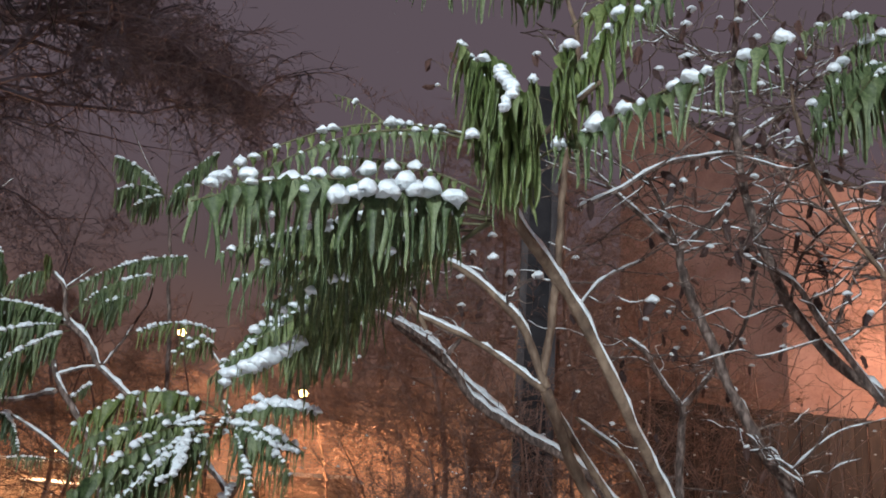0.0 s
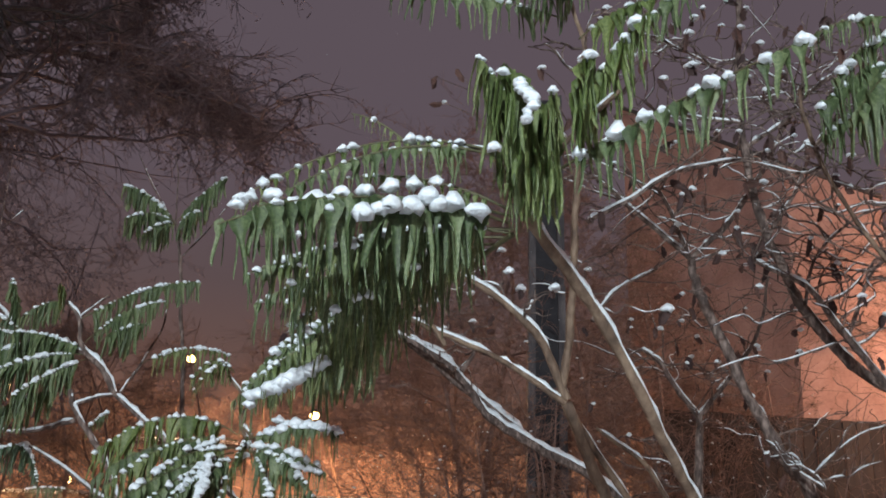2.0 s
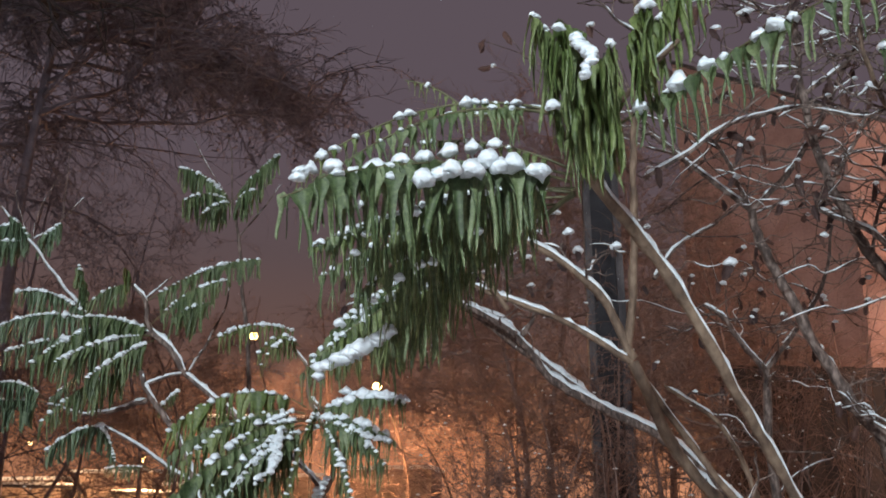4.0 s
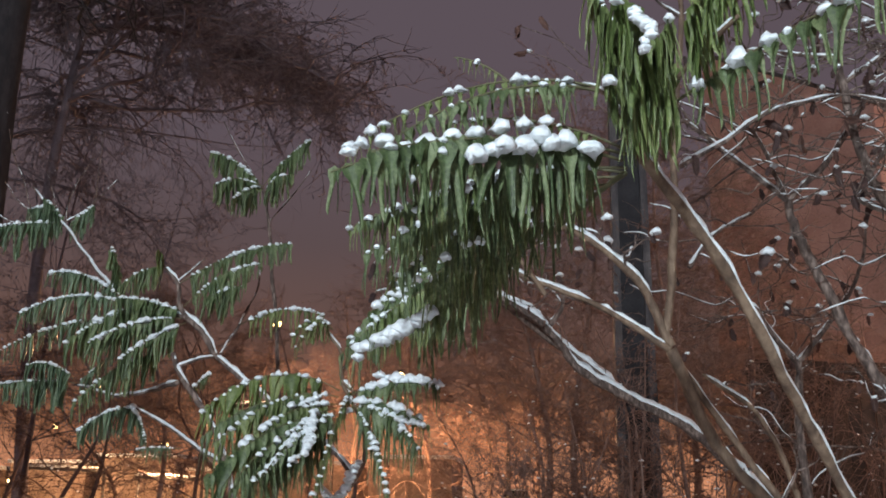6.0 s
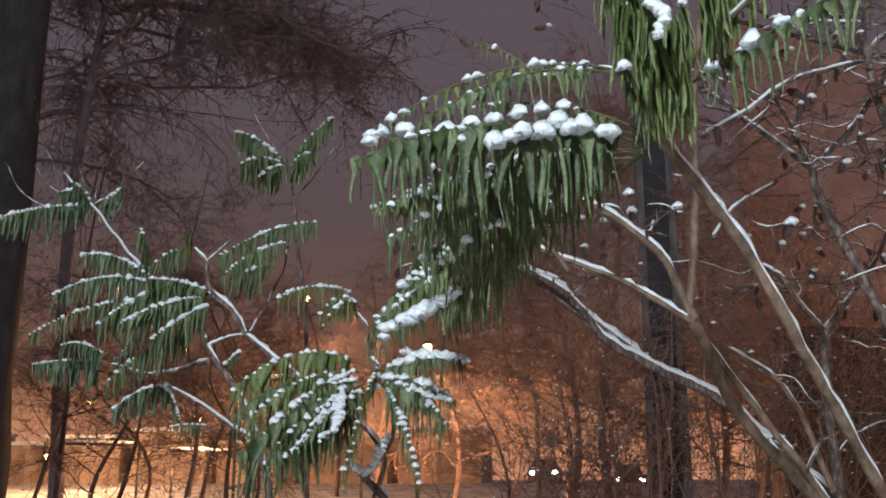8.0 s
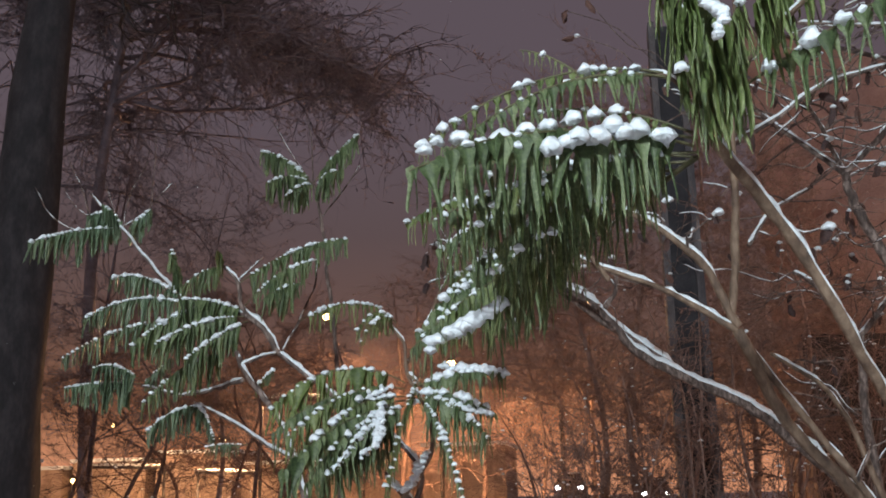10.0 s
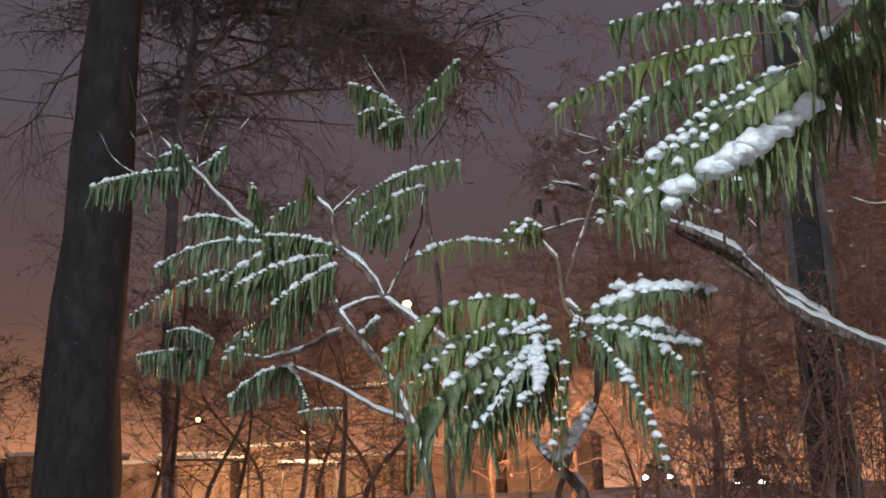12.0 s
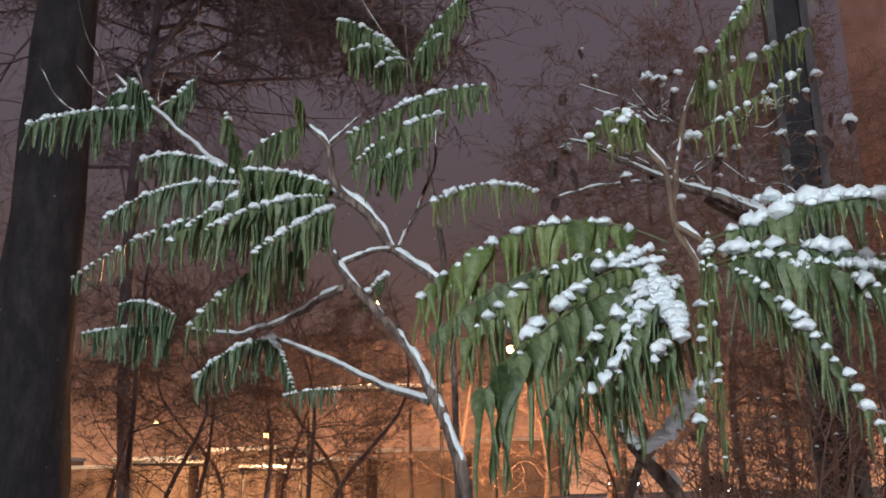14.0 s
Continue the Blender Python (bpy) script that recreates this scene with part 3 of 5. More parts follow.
branch(rosette_sumac, [(-0.830, 3.500, 2.027), (-0.732, 3.450, 1.929), (-0.697, 3.400, 1.823)], 0.008, 0.006, BARK_TAN, rosette_sumac_snow, cover=0.5)
branch(rosette_sumac, [(-0.839, 3.500, 2.050), (-0.806, 3.700, 2.206), (-0.765, 3.900, 2.412), (-0.708, 4.000, 2.568), (-0.580, 4.000, 2.677)], 0.008, 0.006, BARK_TAN, rosette_sumac_snow, cover=0.2)
frond(rosette_sumac, (-0.843, 3.520, 1.996), (-1.352, 3.500, 1.909), 0.1, 16, 0.145, rosette_sumac_snow, 0.75, 0.012, "comb_bright")
frond(rosette_sumac, (-0.840, 3.500, 1.971), (-1.233, 3.350, 1.795), 0.07, 15, 0.15, rosette_sumac_snow, 0.6, 0.012, "mid")
frond(rosette_sumac, (-0.837, 3.480, 1.943), (-1.135, 3.200, 1.730), 0.06, 14, 0.12, rosette_sumac_snow, 0.5, 0.014, "mid")
frond(rosette_sumac, (-0.834, 3.450, 1.926), (-1.000, 3.050, 1.660), 0.05, 16, 0.13, rosette_sumac_snow, 0.3, 0.011, "slim")
frond(rosette_sumac, (-0.831, 3.450, 1.904), (-0.948, 3.000, 1.681), 0.05, 16, 0.13, rosette_sumac_snow, 0.3, 0.011, "slim")
frond(rosette_sumac, (-0.831, 3.450, 1.904), (-0.883, 3.100, 1.714), 0.04, 12, 0.13, rosette_sumac_snow, 0.4, 0.014, "slim")
frond(rosette_sumac, (-0.775, 3.450, 2.009), (-0.807, 3.050, 1.555), 0.07, 19, 0.055, rosette_sumac_snow, 0.6, 0.007, "comb_bright")
frond(rosette_sumac, (-0.780, 3.420, 1.969), (-0.442, 3.250, 1.980), 0.03, 19, 0.12, rosette_sumac_snow, 0.5, 0.018, "slim")
frond(rosette_sumac, (-0.782, 3.420, 1.947), (-0.473, 3.200, 1.845), 0.03, 19, 0.12, rosette_sumac_snow, 0.4, 0.016, "slim")
frond(rosette_sumac, (-0.764, 3.420, 1.925), (-0.571, 3.100, 1.572), 0.06, 16, 0.1, rosette_sumac_snow, 0.8, 0.011, "slim")
frond(rosette_sumac, (-0.865, 3.480, 2.210), (-0.981, 3.350, 2.163), 0.055, 11, 0.065, rosette_sumac_snow, 0.4, 0.01, "mid")
frond(rosette_sumac, (-0.865, 3.480, 2.210), (-0.944, 3.250, 2.102), 0.055, 11, 0.06, rosette_sumac_snow, 0.4, 0.01, "mid")
frond(rosette_sumac, (-0.754, 3.950, 2.445), (-0.472, 3.800, 2.556), 0.02, 14, 0.09, rosette_sumac_snow, 0.5, 0.011, "mid")
frond(rosette_sumac, (-0.734, 4.000, 2.509), (-0.586, 3.800, 2.666), 0.02, 14, 0.09, rosette_sumac_snow, 0.4, 0.011, "mid")
frond(rosette_sumac, (-0.731, 4.000, 2.463), (-0.720, 3.800, 2.523), 0.02, 10, 0.09, rosette_sumac_snow, 0.4, 0.011, "mid")
frond(rosette_sumac, (-0.792, 3.900, 2.328), (-0.507, 3.800, 2.455), 0, 12, 0.07, rosette_sumac_snow, 0.6, 0.011, "mid")
frond(rosette_sumac, (-0.849, 3.450, 1.938), (-1.302, 3.400, 1.816), 0.07, 16, 0.18, rosette_sumac_snow, 0.1, 0.01, "slim")
frond(rosette_sumac, (-0.848, 3.400, 1.894), (-1.158, 3.100, 1.676), 0.05, 15, 0.19, rosette_sumac_snow, 0.1, 0.01, "slim")
frond(rosette_sumac, (-0.846, 3.350, 1.864), (-1.053, 3.000, 1.630), 0.04, 13, 0.17, rosette_sumac_snow, 0.1, 0.01, "slim")
join(rosette_sumac_snow, drift((-0.887, 3.330, 1.905), (-0.867, 3.200, 1.822), 0.018, 0.014, chance.uniform(0, 50)))
join(rosette_sumac_snow, drift((-0.865, 3.240, 1.843), (-0.851, 3.100, 1.755), 0.021, 0.016, chance.uniform(0, 50)))
join(rosette_sumac_snow, drift((-0.892, 3.220, 1.832), (-0.921, 3.120, 1.770), 0.018, 0.014, chance.uniform(0, 50)))
join(rosette_sumac_snow, drift((-0.922, 3.120, 1.762), (-0.946, 3.040, 1.710), 0.013, 0.012, chance.uniform(0, 50)))
join(rosette_sumac_snow, drift((-0.877, 3.100, 1.743), (-0.895, 3.070, 1.719), 0.014, 0.011, chance.uniform(0, 50)))
join(rosette_sumac_snow, drift((-0.882, 3.470, 1.982), (-0.952, 3.400, 1.934), 0.016, 0.012, chance.uniform(0, 50)))
branch(rosette_sumac, [(-0.922, 3.880, 1.603), (-0.848, 3.780, 1.668), (-0.781, 3.680, 1.751)], 0.014, 0.011, BARK_TAN, rosette_sumac_snow, cover=1.4)
frond(rosette_sumac, (-0.840, 3.380, 1.874), (-1.021, 2.920, 1.653), 0.05, 14, 0.13, rosette_sumac_snow, 0.4, 0.011, "slim")
frond(rosette_sumac, (-0.774, 3.420, 1.925), (-0.495, 3.150, 1.767), 0.05, 19, 0.13, rosette_sumac_snow, 0.5, 0.012, "slim")
frond(rosette_sumac, (-0.772, 3.450, 1.986), (-0.832, 3.150, 1.616), 0.06, 16, 0.075, rosette_sumac_snow, 0.4, 0.008, "mid")
join(rosette_sumac_snow, lump((-0.977, 3.380, 1.931), 0.0184, 0.01408, 0.0152, chance.uniform(0, 3), chance.uniform(0, 50), 0.45))
join(rosette_sumac_snow, lump((-0.783, 3.400, 1.953), 0.0184, 0.01408, 0.0152, chance.uniform(0, 3), chance.uniform(0, 50), 0.45))
join(rosette_sumac_snow, lump((-0.781, 3.400, 1.916), 0.0161, 0.01232, 0.0133, chance.uniform(0, 3), chance.uniform(0, 50), 0.45))
join(rosette_sumac_snow, lump((-0.952, 3.050, 1.707), 0.01495, 0.01144, 0.01235, chance.uniform(0, 3), chance.uniform(0, 50), 0.45))
join(rosette_sumac_snow, lump((-0.985, 3.020, 1.669), 0.0138, 0.01056, 0.0114, chance.uniform(0, 3), chance.uniform(0, 50), 0.45))
join(rosette_sumac_snow, lump((-0.961, 3.040, 1.688), 0.01495, 0.01144, 0.01235, chance.uniform(0, 3), chance.uniform(0, 50), 0.45))
join(rosette_sumac_snow, lump((-0.666, 3.360, 2.031), 0.023, 0.0176, 0.019, chance.uniform(0, 3), chance.uniform(0, 50), 0.45))
join(rosette_sumac_snow, lump((-0.607, 3.340, 2.022), 0.0253, 0.01936, 0.0209, chance.uniform(0, 3), chance.uniform(0, 50), 0.45))
join(rosette_sumac_snow, lump((-0.563, 3.330, 2.015), 0.0276, 0.02112, 0.0228, chance.uniform(0, 3), chance.uniform(0, 50), 0.45))
join(rosette_sumac_snow, lump((-0.523, 3.330, 2.009), 0.0276, 0.02112, 0.0228, chance.uniform(0, 3), chance.uniform(0, 50), 0.45))
join(rosette_sumac_snow, lump((-0.498, 3.300, 2.000), 0.0253, 0.01936, 0.0209, chance.uniform(0, 3), chance.uniform(0, 50), 0.45))
join(rosette_sumac_snow, lump((-0.635, 3.300, 1.900), 0.0184, 0.01408, 0.0152, chance.uniform(0, 3), chance.uniform(0, 50), 0.45))
join(rosette_sumac_snow, lump((-0.609, 3.300, 1.894), 0.01725, 0.0132, 0.01425, chance.uniform(0, 3), chance.uniform(0, 50), 0.45))
join(rosette_sumac_snow, lump((-0.556, 3.300, 1.888), 0.0253, 0.01936, 0.0209, chance.uniform(0, 3), chance.uniform(0, 50), 0.45))
join(rosette_sumac_snow, lump((-0.522, 3.300, 1.880), 0.0207, 0.01584, 0.0171, chance.uniform(0, 3), chance.uniform(0, 50), 0.45))
join(rosette_sumac_snow, drift((-0.684, 3.370, 2.030), (-0.563, 3.330, 2.014), 0.013, 0.016, chance.uniform(0, 50)))
join(rosette_sumac_snow, drift((-0.554, 3.330, 2.014), (-0.453, 3.270, 1.990), 0.015, 0.02, chance.uniform(0, 50)))
join(rosette_sumac_snow, drift((-0.650, 3.300, 1.893), (-0.573, 3.260, 1.877), 0.012, 0.012, chance.uniform(0, 50)))
join(rosette_sumac_snow, drift((-0.585, 3.220, 1.872), (-0.541, 3.180, 1.858), 0.01, 0.013, chance.uniform(0, 50)))
join(rosette_sumac_snow, lump((-0.524, 3.180, 1.857), 0.0161, 0.01232, 0.0133, chance.uniform(0, 3), chance.uniform(0, 50), 0.45))
join(rosette_sumac_snow, lump((-0.509, 3.180, 1.854), 0.0138, 0.01056, 0.0114, chance.uniform(0, 3), chance.uniform(0, 50), 0.45))
join(rosette_sumac_snow, lump((-0.492, 3.170, 1.849), 0.0115, 0.0088, 0.0095, chance.uniform(0, 3), chance.uniform(0, 50), 0.45))
join(rosette_sumac_snow, drift((-0.911, 3.815, 1.618), (-0.842, 3.715, 1.676), 0.022, 0.014, chance.uniform(0, 50)))
join(rosette_sumac_snow, drift((-0.848, 3.715, 1.672), (-0.782, 3.620, 1.752), 0.020, 0.013, chance.uniform(0, 50)))
join(rosette_sumac_snow, drift((-0.937, 3.820, 1.630), (-0.968, 3.765, 1.676), 0.018, 0.012, chance.uniform(0, 50)))
snow_on(rosette_sumac_snow, "the rosette of drooping leaves")
# ---- the spreading sumac ----

spreading_sumac, spreading_sumac_snow = thing("sumac_tree", (-1.33, 4.00, 0.0), "spreading sumac with snow-dotted feathery green leaves", "tree"), ([], [])
branch(spreading_sumac, [(-1.280, 4.000, 0.000), (-1.349, 4.000, 1.522), (-1.364, 4.000, 1.605), (-1.453, 4.100, 1.782), (-1.567, 4.200, 1.959), (-1.770, 4.300, 2.187), (-1.813, 4.350, 2.263)], 0.021, 0.013, BARK, spreading_sumac_snow, name="trunk", cover=0.55)
branch(spreading_sumac, [(-1.000, 4.250, 0.000), (-0.975, 4.250, 1.480), (-0.930, 4.250, 1.690), (-1.080, 4.330, 1.860), (-1.280, 4.400, 1.989), (-1.490, 4.420, 2.150), (-1.652, 4.440, 2.272)], 0.013, 0.013, BARK, spreading_sumac_snow, cover=0.6)
branch(spreading_sumac, [(-1.652, 4.440, 2.272), (-1.706, 4.440, 2.367), (-1.810, 4.420, 2.481), (-1.845, 4.400, 2.613), (-1.917, 4.400, 2.690)], 0.022, 0.008, BARK, spreading_sumac_snow, cover=1)
branch(spreading_sumac, [(-1.791, 4.420, 2.452), (-2.108, 4.500, 2.523), (-2.222, 4.600, 2.599), (-2.557, 4.900, 2.869), (-2.898, 5.200, 3.178), (-3.218, 5.400, 3.461)], 0.014, 0.007, BARK, spreading_sumac_snow, cover=0.85)
branch(spreading_sumac, [(-1.762, 4.300, 2.130), (-2.096, 4.800, 2.150), (-2.456, 5.200, 2.173), (-2.962, 5.700, 2.292)], 0.013, 0.007, BARK, spreading_sumac_snow, cover=1)
branch(spreading_sumac, [(-1.464, 4.100, 1.761), (-1.636, 4.300, 1.832), (-1.852, 4.500, 1.941), (-2.158, 4.700, 2.068)], 0.01, 0.006, BARK, spreading_sumac_snow, cover=0.9)
branch(spreading_sumac, [(-1.771, 4.300, 2.196), (-1.681, 4.350, 2.244), (-1.641, 4.400, 2.262)], 0.008, 0.006, BARK, spreading_sumac_snow, cover=0.7)
branch(spreading_sumac, [(-1.637, 4.450, 2.274), (-1.610, 4.700, 2.490), (-1.590, 4.800, 2.642), (-1.598, 4.900, 2.828)], 0.008, 0.005, BARK, spreading_sumac_snow, cover=0.4)
branch(spreading_sumac, [(-1.845, 4.400, 2.613), (-1.759, 4.500, 2.755)], 0.006, 0.004, BARK, spreading_sumac_snow, cover=0.4)
branch(spreading_sumac, [(-2.860, 5.200, 3.170), (-3.162, 5.300, 3.287), (-3.263, 5.300, 3.362), (-3.347, 5.300, 3.472)], 0.0048, 0.0022, BARK, spreading_sumac_snow, cover=0.3)
branch(spreading_sumac, [(-2.860, 5.200, 3.170), (-3.124, 5.300, 3.257), (-3.229, 5.300, 3.477), (-3.296, 5.300, 3.593), (-3.363, 5.300, 3.808)], 0.0048, 0.0022, BARK, spreading_sumac_snow, cover=0.3)
branch(spreading_sumac, [(-2.860, 5.200, 3.170), (-2.920, 5.300, 3.282), (-2.883, 5.300, 3.436), (-2.803, 5.300, 3.593)], 0.0048, 0.0022, BARK, spreading_sumac_snow, cover=0.3)
branch(spreading_sumac, [(-2.860, 5.200, 3.170), (-2.775, 5.300, 3.304), (-2.761, 5.300, 3.501), (-2.746, 5.300, 3.774)], 0.0048, 0.0022, BARK, spreading_sumac_snow, cover=0.3)
branch(spreading_sumac, [(-2.860, 5.200, 3.170), (-2.797, 5.300, 3.284), (-2.719, 5.300, 3.369), (-2.634, 5.300, 3.451)], 0.0048, 0.0022, BARK, spreading_sumac_snow, cover=0.3)
branch(spreading_sumac, [(-2.860, 5.200, 3.170), (-3.234, 5.300, 3.193), (-3.413, 5.300, 3.305), (-3.535, 5.300, 3.494)], 0.0048, 0.0022, BARK, spreading_sumac_snow, cover=0.3)
branch(spreading_sumac, [(-2.860, 5.200, 3.170), (-2.957, 5.300, 3.208), (-3.023, 5.300, 3.389), (-3.076, 5.300, 3.524)], 0.0048, 0.0022, BARK, spreading_sumac_snow, cover=0.3)
frond(spreading_sumac, (-2.871, 5.200, 3.162), (-3.277, 4.900, 3.026), 0.03, 14, 0.162, spreading_sumac_snow, 0.9, 0.014, "cool")
frond(spreading_sumac, (-2.899, 5.200, 3.191), (-3.103, 5.200, 3.253), 0.04, 11, 0.156, spreading_sumac_snow, 0.7, 0.013, "cool")
frond(spreading_sumac, (-2.885, 5.200, 3.177), (-2.968, 5.100, 3.287), 0.02, 9, 0.132, spreading_sumac_snow, 0.5, 0.012, "cool")
frond(spreading_sumac, (-2.845, 5.200, 3.159), (-2.657, 5.100, 3.238), 0, 11, 0.12, spreading_sumac_snow, 0.5, 0.012, "cool")
frond(spreading_sumac, (-2.169, 4.550, 2.564), (-2.666, 4.700, 2.743), 0.06, 14, 0.12, spreading_sumac_snow, 0.7, 0.013, "cool")
frond(spreading_sumac, (-2.212, 4.600, 2.594), (-2.282, 4.600, 2.850), 0.02, 12, 0.132, spreading_sumac_snow, 0.3, 0.01, "comb")
frond(spreading_sumac, (-1.908, 4.400, 2.689), (-2.170, 4.500, 2.627), 0.03, 12, 0.108, spreading_sumac_snow, 0.3, 0.01, "comb")
frond(spreading_sumac, (-1.917, 4.400, 2.703), (-1.910, 4.300, 2.749), 0.01, 7, 0.096, spreading_sumac_snow, 0.2, 0.008, "comb_bright")
frond(spreading_sumac, (-2.088, 4.500, 2.521), (-2.840, 4.750, 2.535), 0.08, 19, 0.12, spreading_sumac_snow, 0.85, 0.013, "cool")
frond(spreading_sumac, (-1.828, 4.420, 2.492), (-2.317, 4.300, 2.307), 0.08, 19, 0.15, spreading_sumac_snow, 0.7, 0.013, "comb")
frond(spreading_sumac, (-1.810, 4.420, 2.472), (-2.082, 4.300, 2.523), 0.02, 12, 0.156, spreading_sumac_snow, 0.9, 0.013, "comb")
frond(spreading_sumac, (-1.810, 4.420, 2.444), (-2.109, 4.100, 2.274), 0.04, 15, 0.156, spreading_sumac_snow, 0.7, 0.014, "comb")
frond(spreading_sumac, (-1.791, 4.420, 2.424), (-1.983, 4.150, 2.210), 0.02, 12, 0.144, spreading_sumac_snow, 0.9, 0.014, "comb")
frond(spreading_sumac, (-1.831, 4.350, 2.264), (-2.249, 4.300, 2.038), 0.06, 15, 0.132, spreading_sumac_snow, 0.5, 0.012, "comb")
frond(spreading_sumac, (-2.067, 4.500, 2.452), (-2.972, 4.800, 2.341), 0.07, 18, 0.12, spreading_sumac_snow, 0.6, 0.012, "cool")
frond(spreading_sumac, (-2.962, 5.700, 2.305), (-3.413, 5.600, 2.289), 0.02, 15, 0.15, spreading_sumac_snow, 0.8, 0.011, "cool")
frond(spreading_sumac, (-2.978, 5.700, 2.332), (-3.179, 5.500, 2.387), 0.05, 11, 0.132, spreading_sumac_snow, 0.8, 0.012, "cool")
frond(spreading_sumac, (-2.948, 5.700, 2.304), (-2.625, 5.400, 2.419), 0, 11, 0.108, spreading_sumac_snow, 0.4, 0.012, "cool")
frond(spreading_sumac, (-2.058, 4.650, 2.045), (-2.459, 4.800, 1.950), 0.05, 15, 0.126, spreading_sumac_snow, 0.75, 0.012, "cool")
frond(spreading_sumac, (-2.118, 4.650, 2.049), (-2.055, 4.700, 1.883), 0.03, 11, 0.072, spreading_sumac_snow, 0.7, 0.01, "cool")
frond(spreading_sumac, (-1.767, 4.400, 1.840), (-2.017, 4.500, 1.844), 0.01, 11, 0.06, spreading_sumac_snow, 0.7, 0.007, "cool")
frond(spreading_sumac, (-1.841, 4.400, 2.600), (-1.358, 4.600, 2.851), 0.05, 18, 0.12, spreading_sumac_snow, 0.7, 0.012, "comb")
frond(spreading_sumac, (-1.810, 4.420, 2.500), (-1.475, 4.500, 2.724), 0.05, 14, 0.12, spreading_sumac_snow, 0.6, 0.012, "comb")
frond(spreading_sumac, (-1.736, 4.420, 2.512), (-1.552, 4.500, 2.616), 0.02, 11, 0.12, spreading_sumac_snow, 0.5, 0.01, "comb")
frond(spreading_sumac, (-1.619, 4.650, 2.447), (-1.218, 4.800, 2.526), 0.06, 14, 0.105, spreading_sumac_snow, 0.9, 0.014, "mid")
frond(spreading_sumac, (-1.642, 4.400, 2.191), (-1.702, 4.300, 2.089), 0.01, 7, 0.06, spreading_sumac_snow, 0.8, 0.009, "comb")
snow_on(spreading_sumac_snow, "the leaves and limbs of the spreading sumac")
# ---- the slim sumac beyond ----

slim_sumac, slim_sumac_snow = thing("sumac_tree", (-1.79, 6.00, 0.0), "slim young sumac shoot topped by two green leaves", "tree"), ([], [])
branch(slim_sumac, [(-1.750, 6.000, 0.000), (-1.753, 5.900, 2.215), (-1.828, 5.900, 2.943), (-1.875, 5.900, 3.347), (-1.936, 5.900, 3.605)], 0.02, 0.01, BARK, slim_sumac_snow, name="trunk", cover=0.5)
branch(slim_sumac, [(-1.936, 5.900, 3.605), (-1.952, 5.900, 3.865), (-1.993, 5.900, 4.058)], 0.006, 0.003, BARK, slim_sumac_snow, cover=0.3)
branch(slim_sumac, [(-1.936, 5.900, 3.575), (-2.141, 5.900, 3.890), (-2.229, 5.900, 4.059)], 0.006, 0.003, BARK, slim_sumac_snow, cover=0.3)
branch(slim_sumac, [(-1.875, 5.900, 3.347), (-1.717, 5.900, 3.564), (-1.615, 5.900, 3.700)], 0.006, 0.003, BARK, slim_sumac_snow, cover=0.3)
frond(slim_sumac, (-1.936, 5.900, 3.590), (-2.262, 5.800, 3.809), 0.05, 15, 0.169, slim_sumac_snow, 0.6, 0.013, "comb")
frond(slim_sumac, (-1.936, 5.900, 3.584), (-2.106, 5.500, 3.484), 0.05, 13, 0.169, slim_sumac_snow, 0.5, 0.013, "comb")
frond(slim_sumac, (-1.930, 5.900, 3.604), (-1.606, 5.800, 3.872), 0.03, 14, 0.156, slim_sumac_snow, 0.5, 0.013, "comb")
frond(slim_sumac, (-1.930, 5.900, 3.583), (-2.001, 5.500, 3.376), 0.04, 10, 0.15, slim_sumac_snow, 0.5, 0.013, "comb")
frond(slim_sumac, (-1.919, 5.900, 3.558), (-1.682, 5.600, 3.563), 0.04, 10, 0.15, slim_sumac_snow, 0.5, 0.013, "comb")
snow_on(slim_sumac_snow, "the slim sumac shoot")
# ---- the bare tree with a bowed limb ----

bowed_tree, bowed_tree_snow = thing("bare_tree", (2.36, 7.60, 0.0), "bare tree with a long bowed limb carrying thick snow", "tree"), ([], [])
branch(bowed_tree, [(3.300, 7.900, 0.000), (1.581, 7.400, 1.510), (0.858, 7.100, 2.138), (0.490, 7.000, 2.328), (0.086, 6.950, 2.561), (-0.106, 6.900, 2.815), (-0.244, 6.900, 2.918), (-0.509, 6.850, 3.072)], 0.046, 0.026, BARK, bowed_tree_snow, name="trunk", cover=0.95)
branch(bowed_tree, [(-0.126, 6.900, 2.836), (-0.224, 6.900, 2.959), (-0.498, 6.800, 3.085)], 0.03, 0.02, BARK, bowed_tree_snow, cover=0.9)
branch(bowed_tree, [(-0.106, 6.900, 2.856), (-0.024, 6.900, 2.977), (-0.010, 6.900, 3.099)], 0.025, 0.014, BARK, bowed_tree_snow, cover=0.4)
branch(bowed_tree, [(-0.151, 6.800, 2.842), (-0.370, 6.800, 2.996), (-0.663, 6.800, 3.134), (-0.867, 6.700, 3.205), (-1.169, 6.500, 3.331)], 0.03, 0.012, BARK, bowed_tree_snow, cover=0.8)
branch(bowed_tree, [(-0.663, 6.800, 3.134), (-0.746, 6.700, 3.490), (-0.575, 6.800, 3.398)], 0.012, 0.006, BARK, bowed_tree_snow, cover=0.4)
branch(bowed_tree, [(-0.724, 6.800, 3.156), (-1.080, 6.600, 3.094), (-1.298, 6.500, 3.020)], 0.014, 0.006, BARK, bowed_tree_snow, cover=0.5)
branch(bowed_tree, [(-0.722, 6.800, 3.188), (-0.951, 6.600, 3.270), (-1.230, 6.400, 3.305)], 0.014, 0.006, BARK, bowed_tree_snow, cover=0.5)
branch(bowed_tree, [(-0.667, 6.800, 3.119), (-0.428, 7.000, 3.358), (-0.328, 7.200, 3.628), (-0.229, 7.200, 3.340)], 0.01, 0.005, BARK, bowed_tree_snow, cover=0.4)
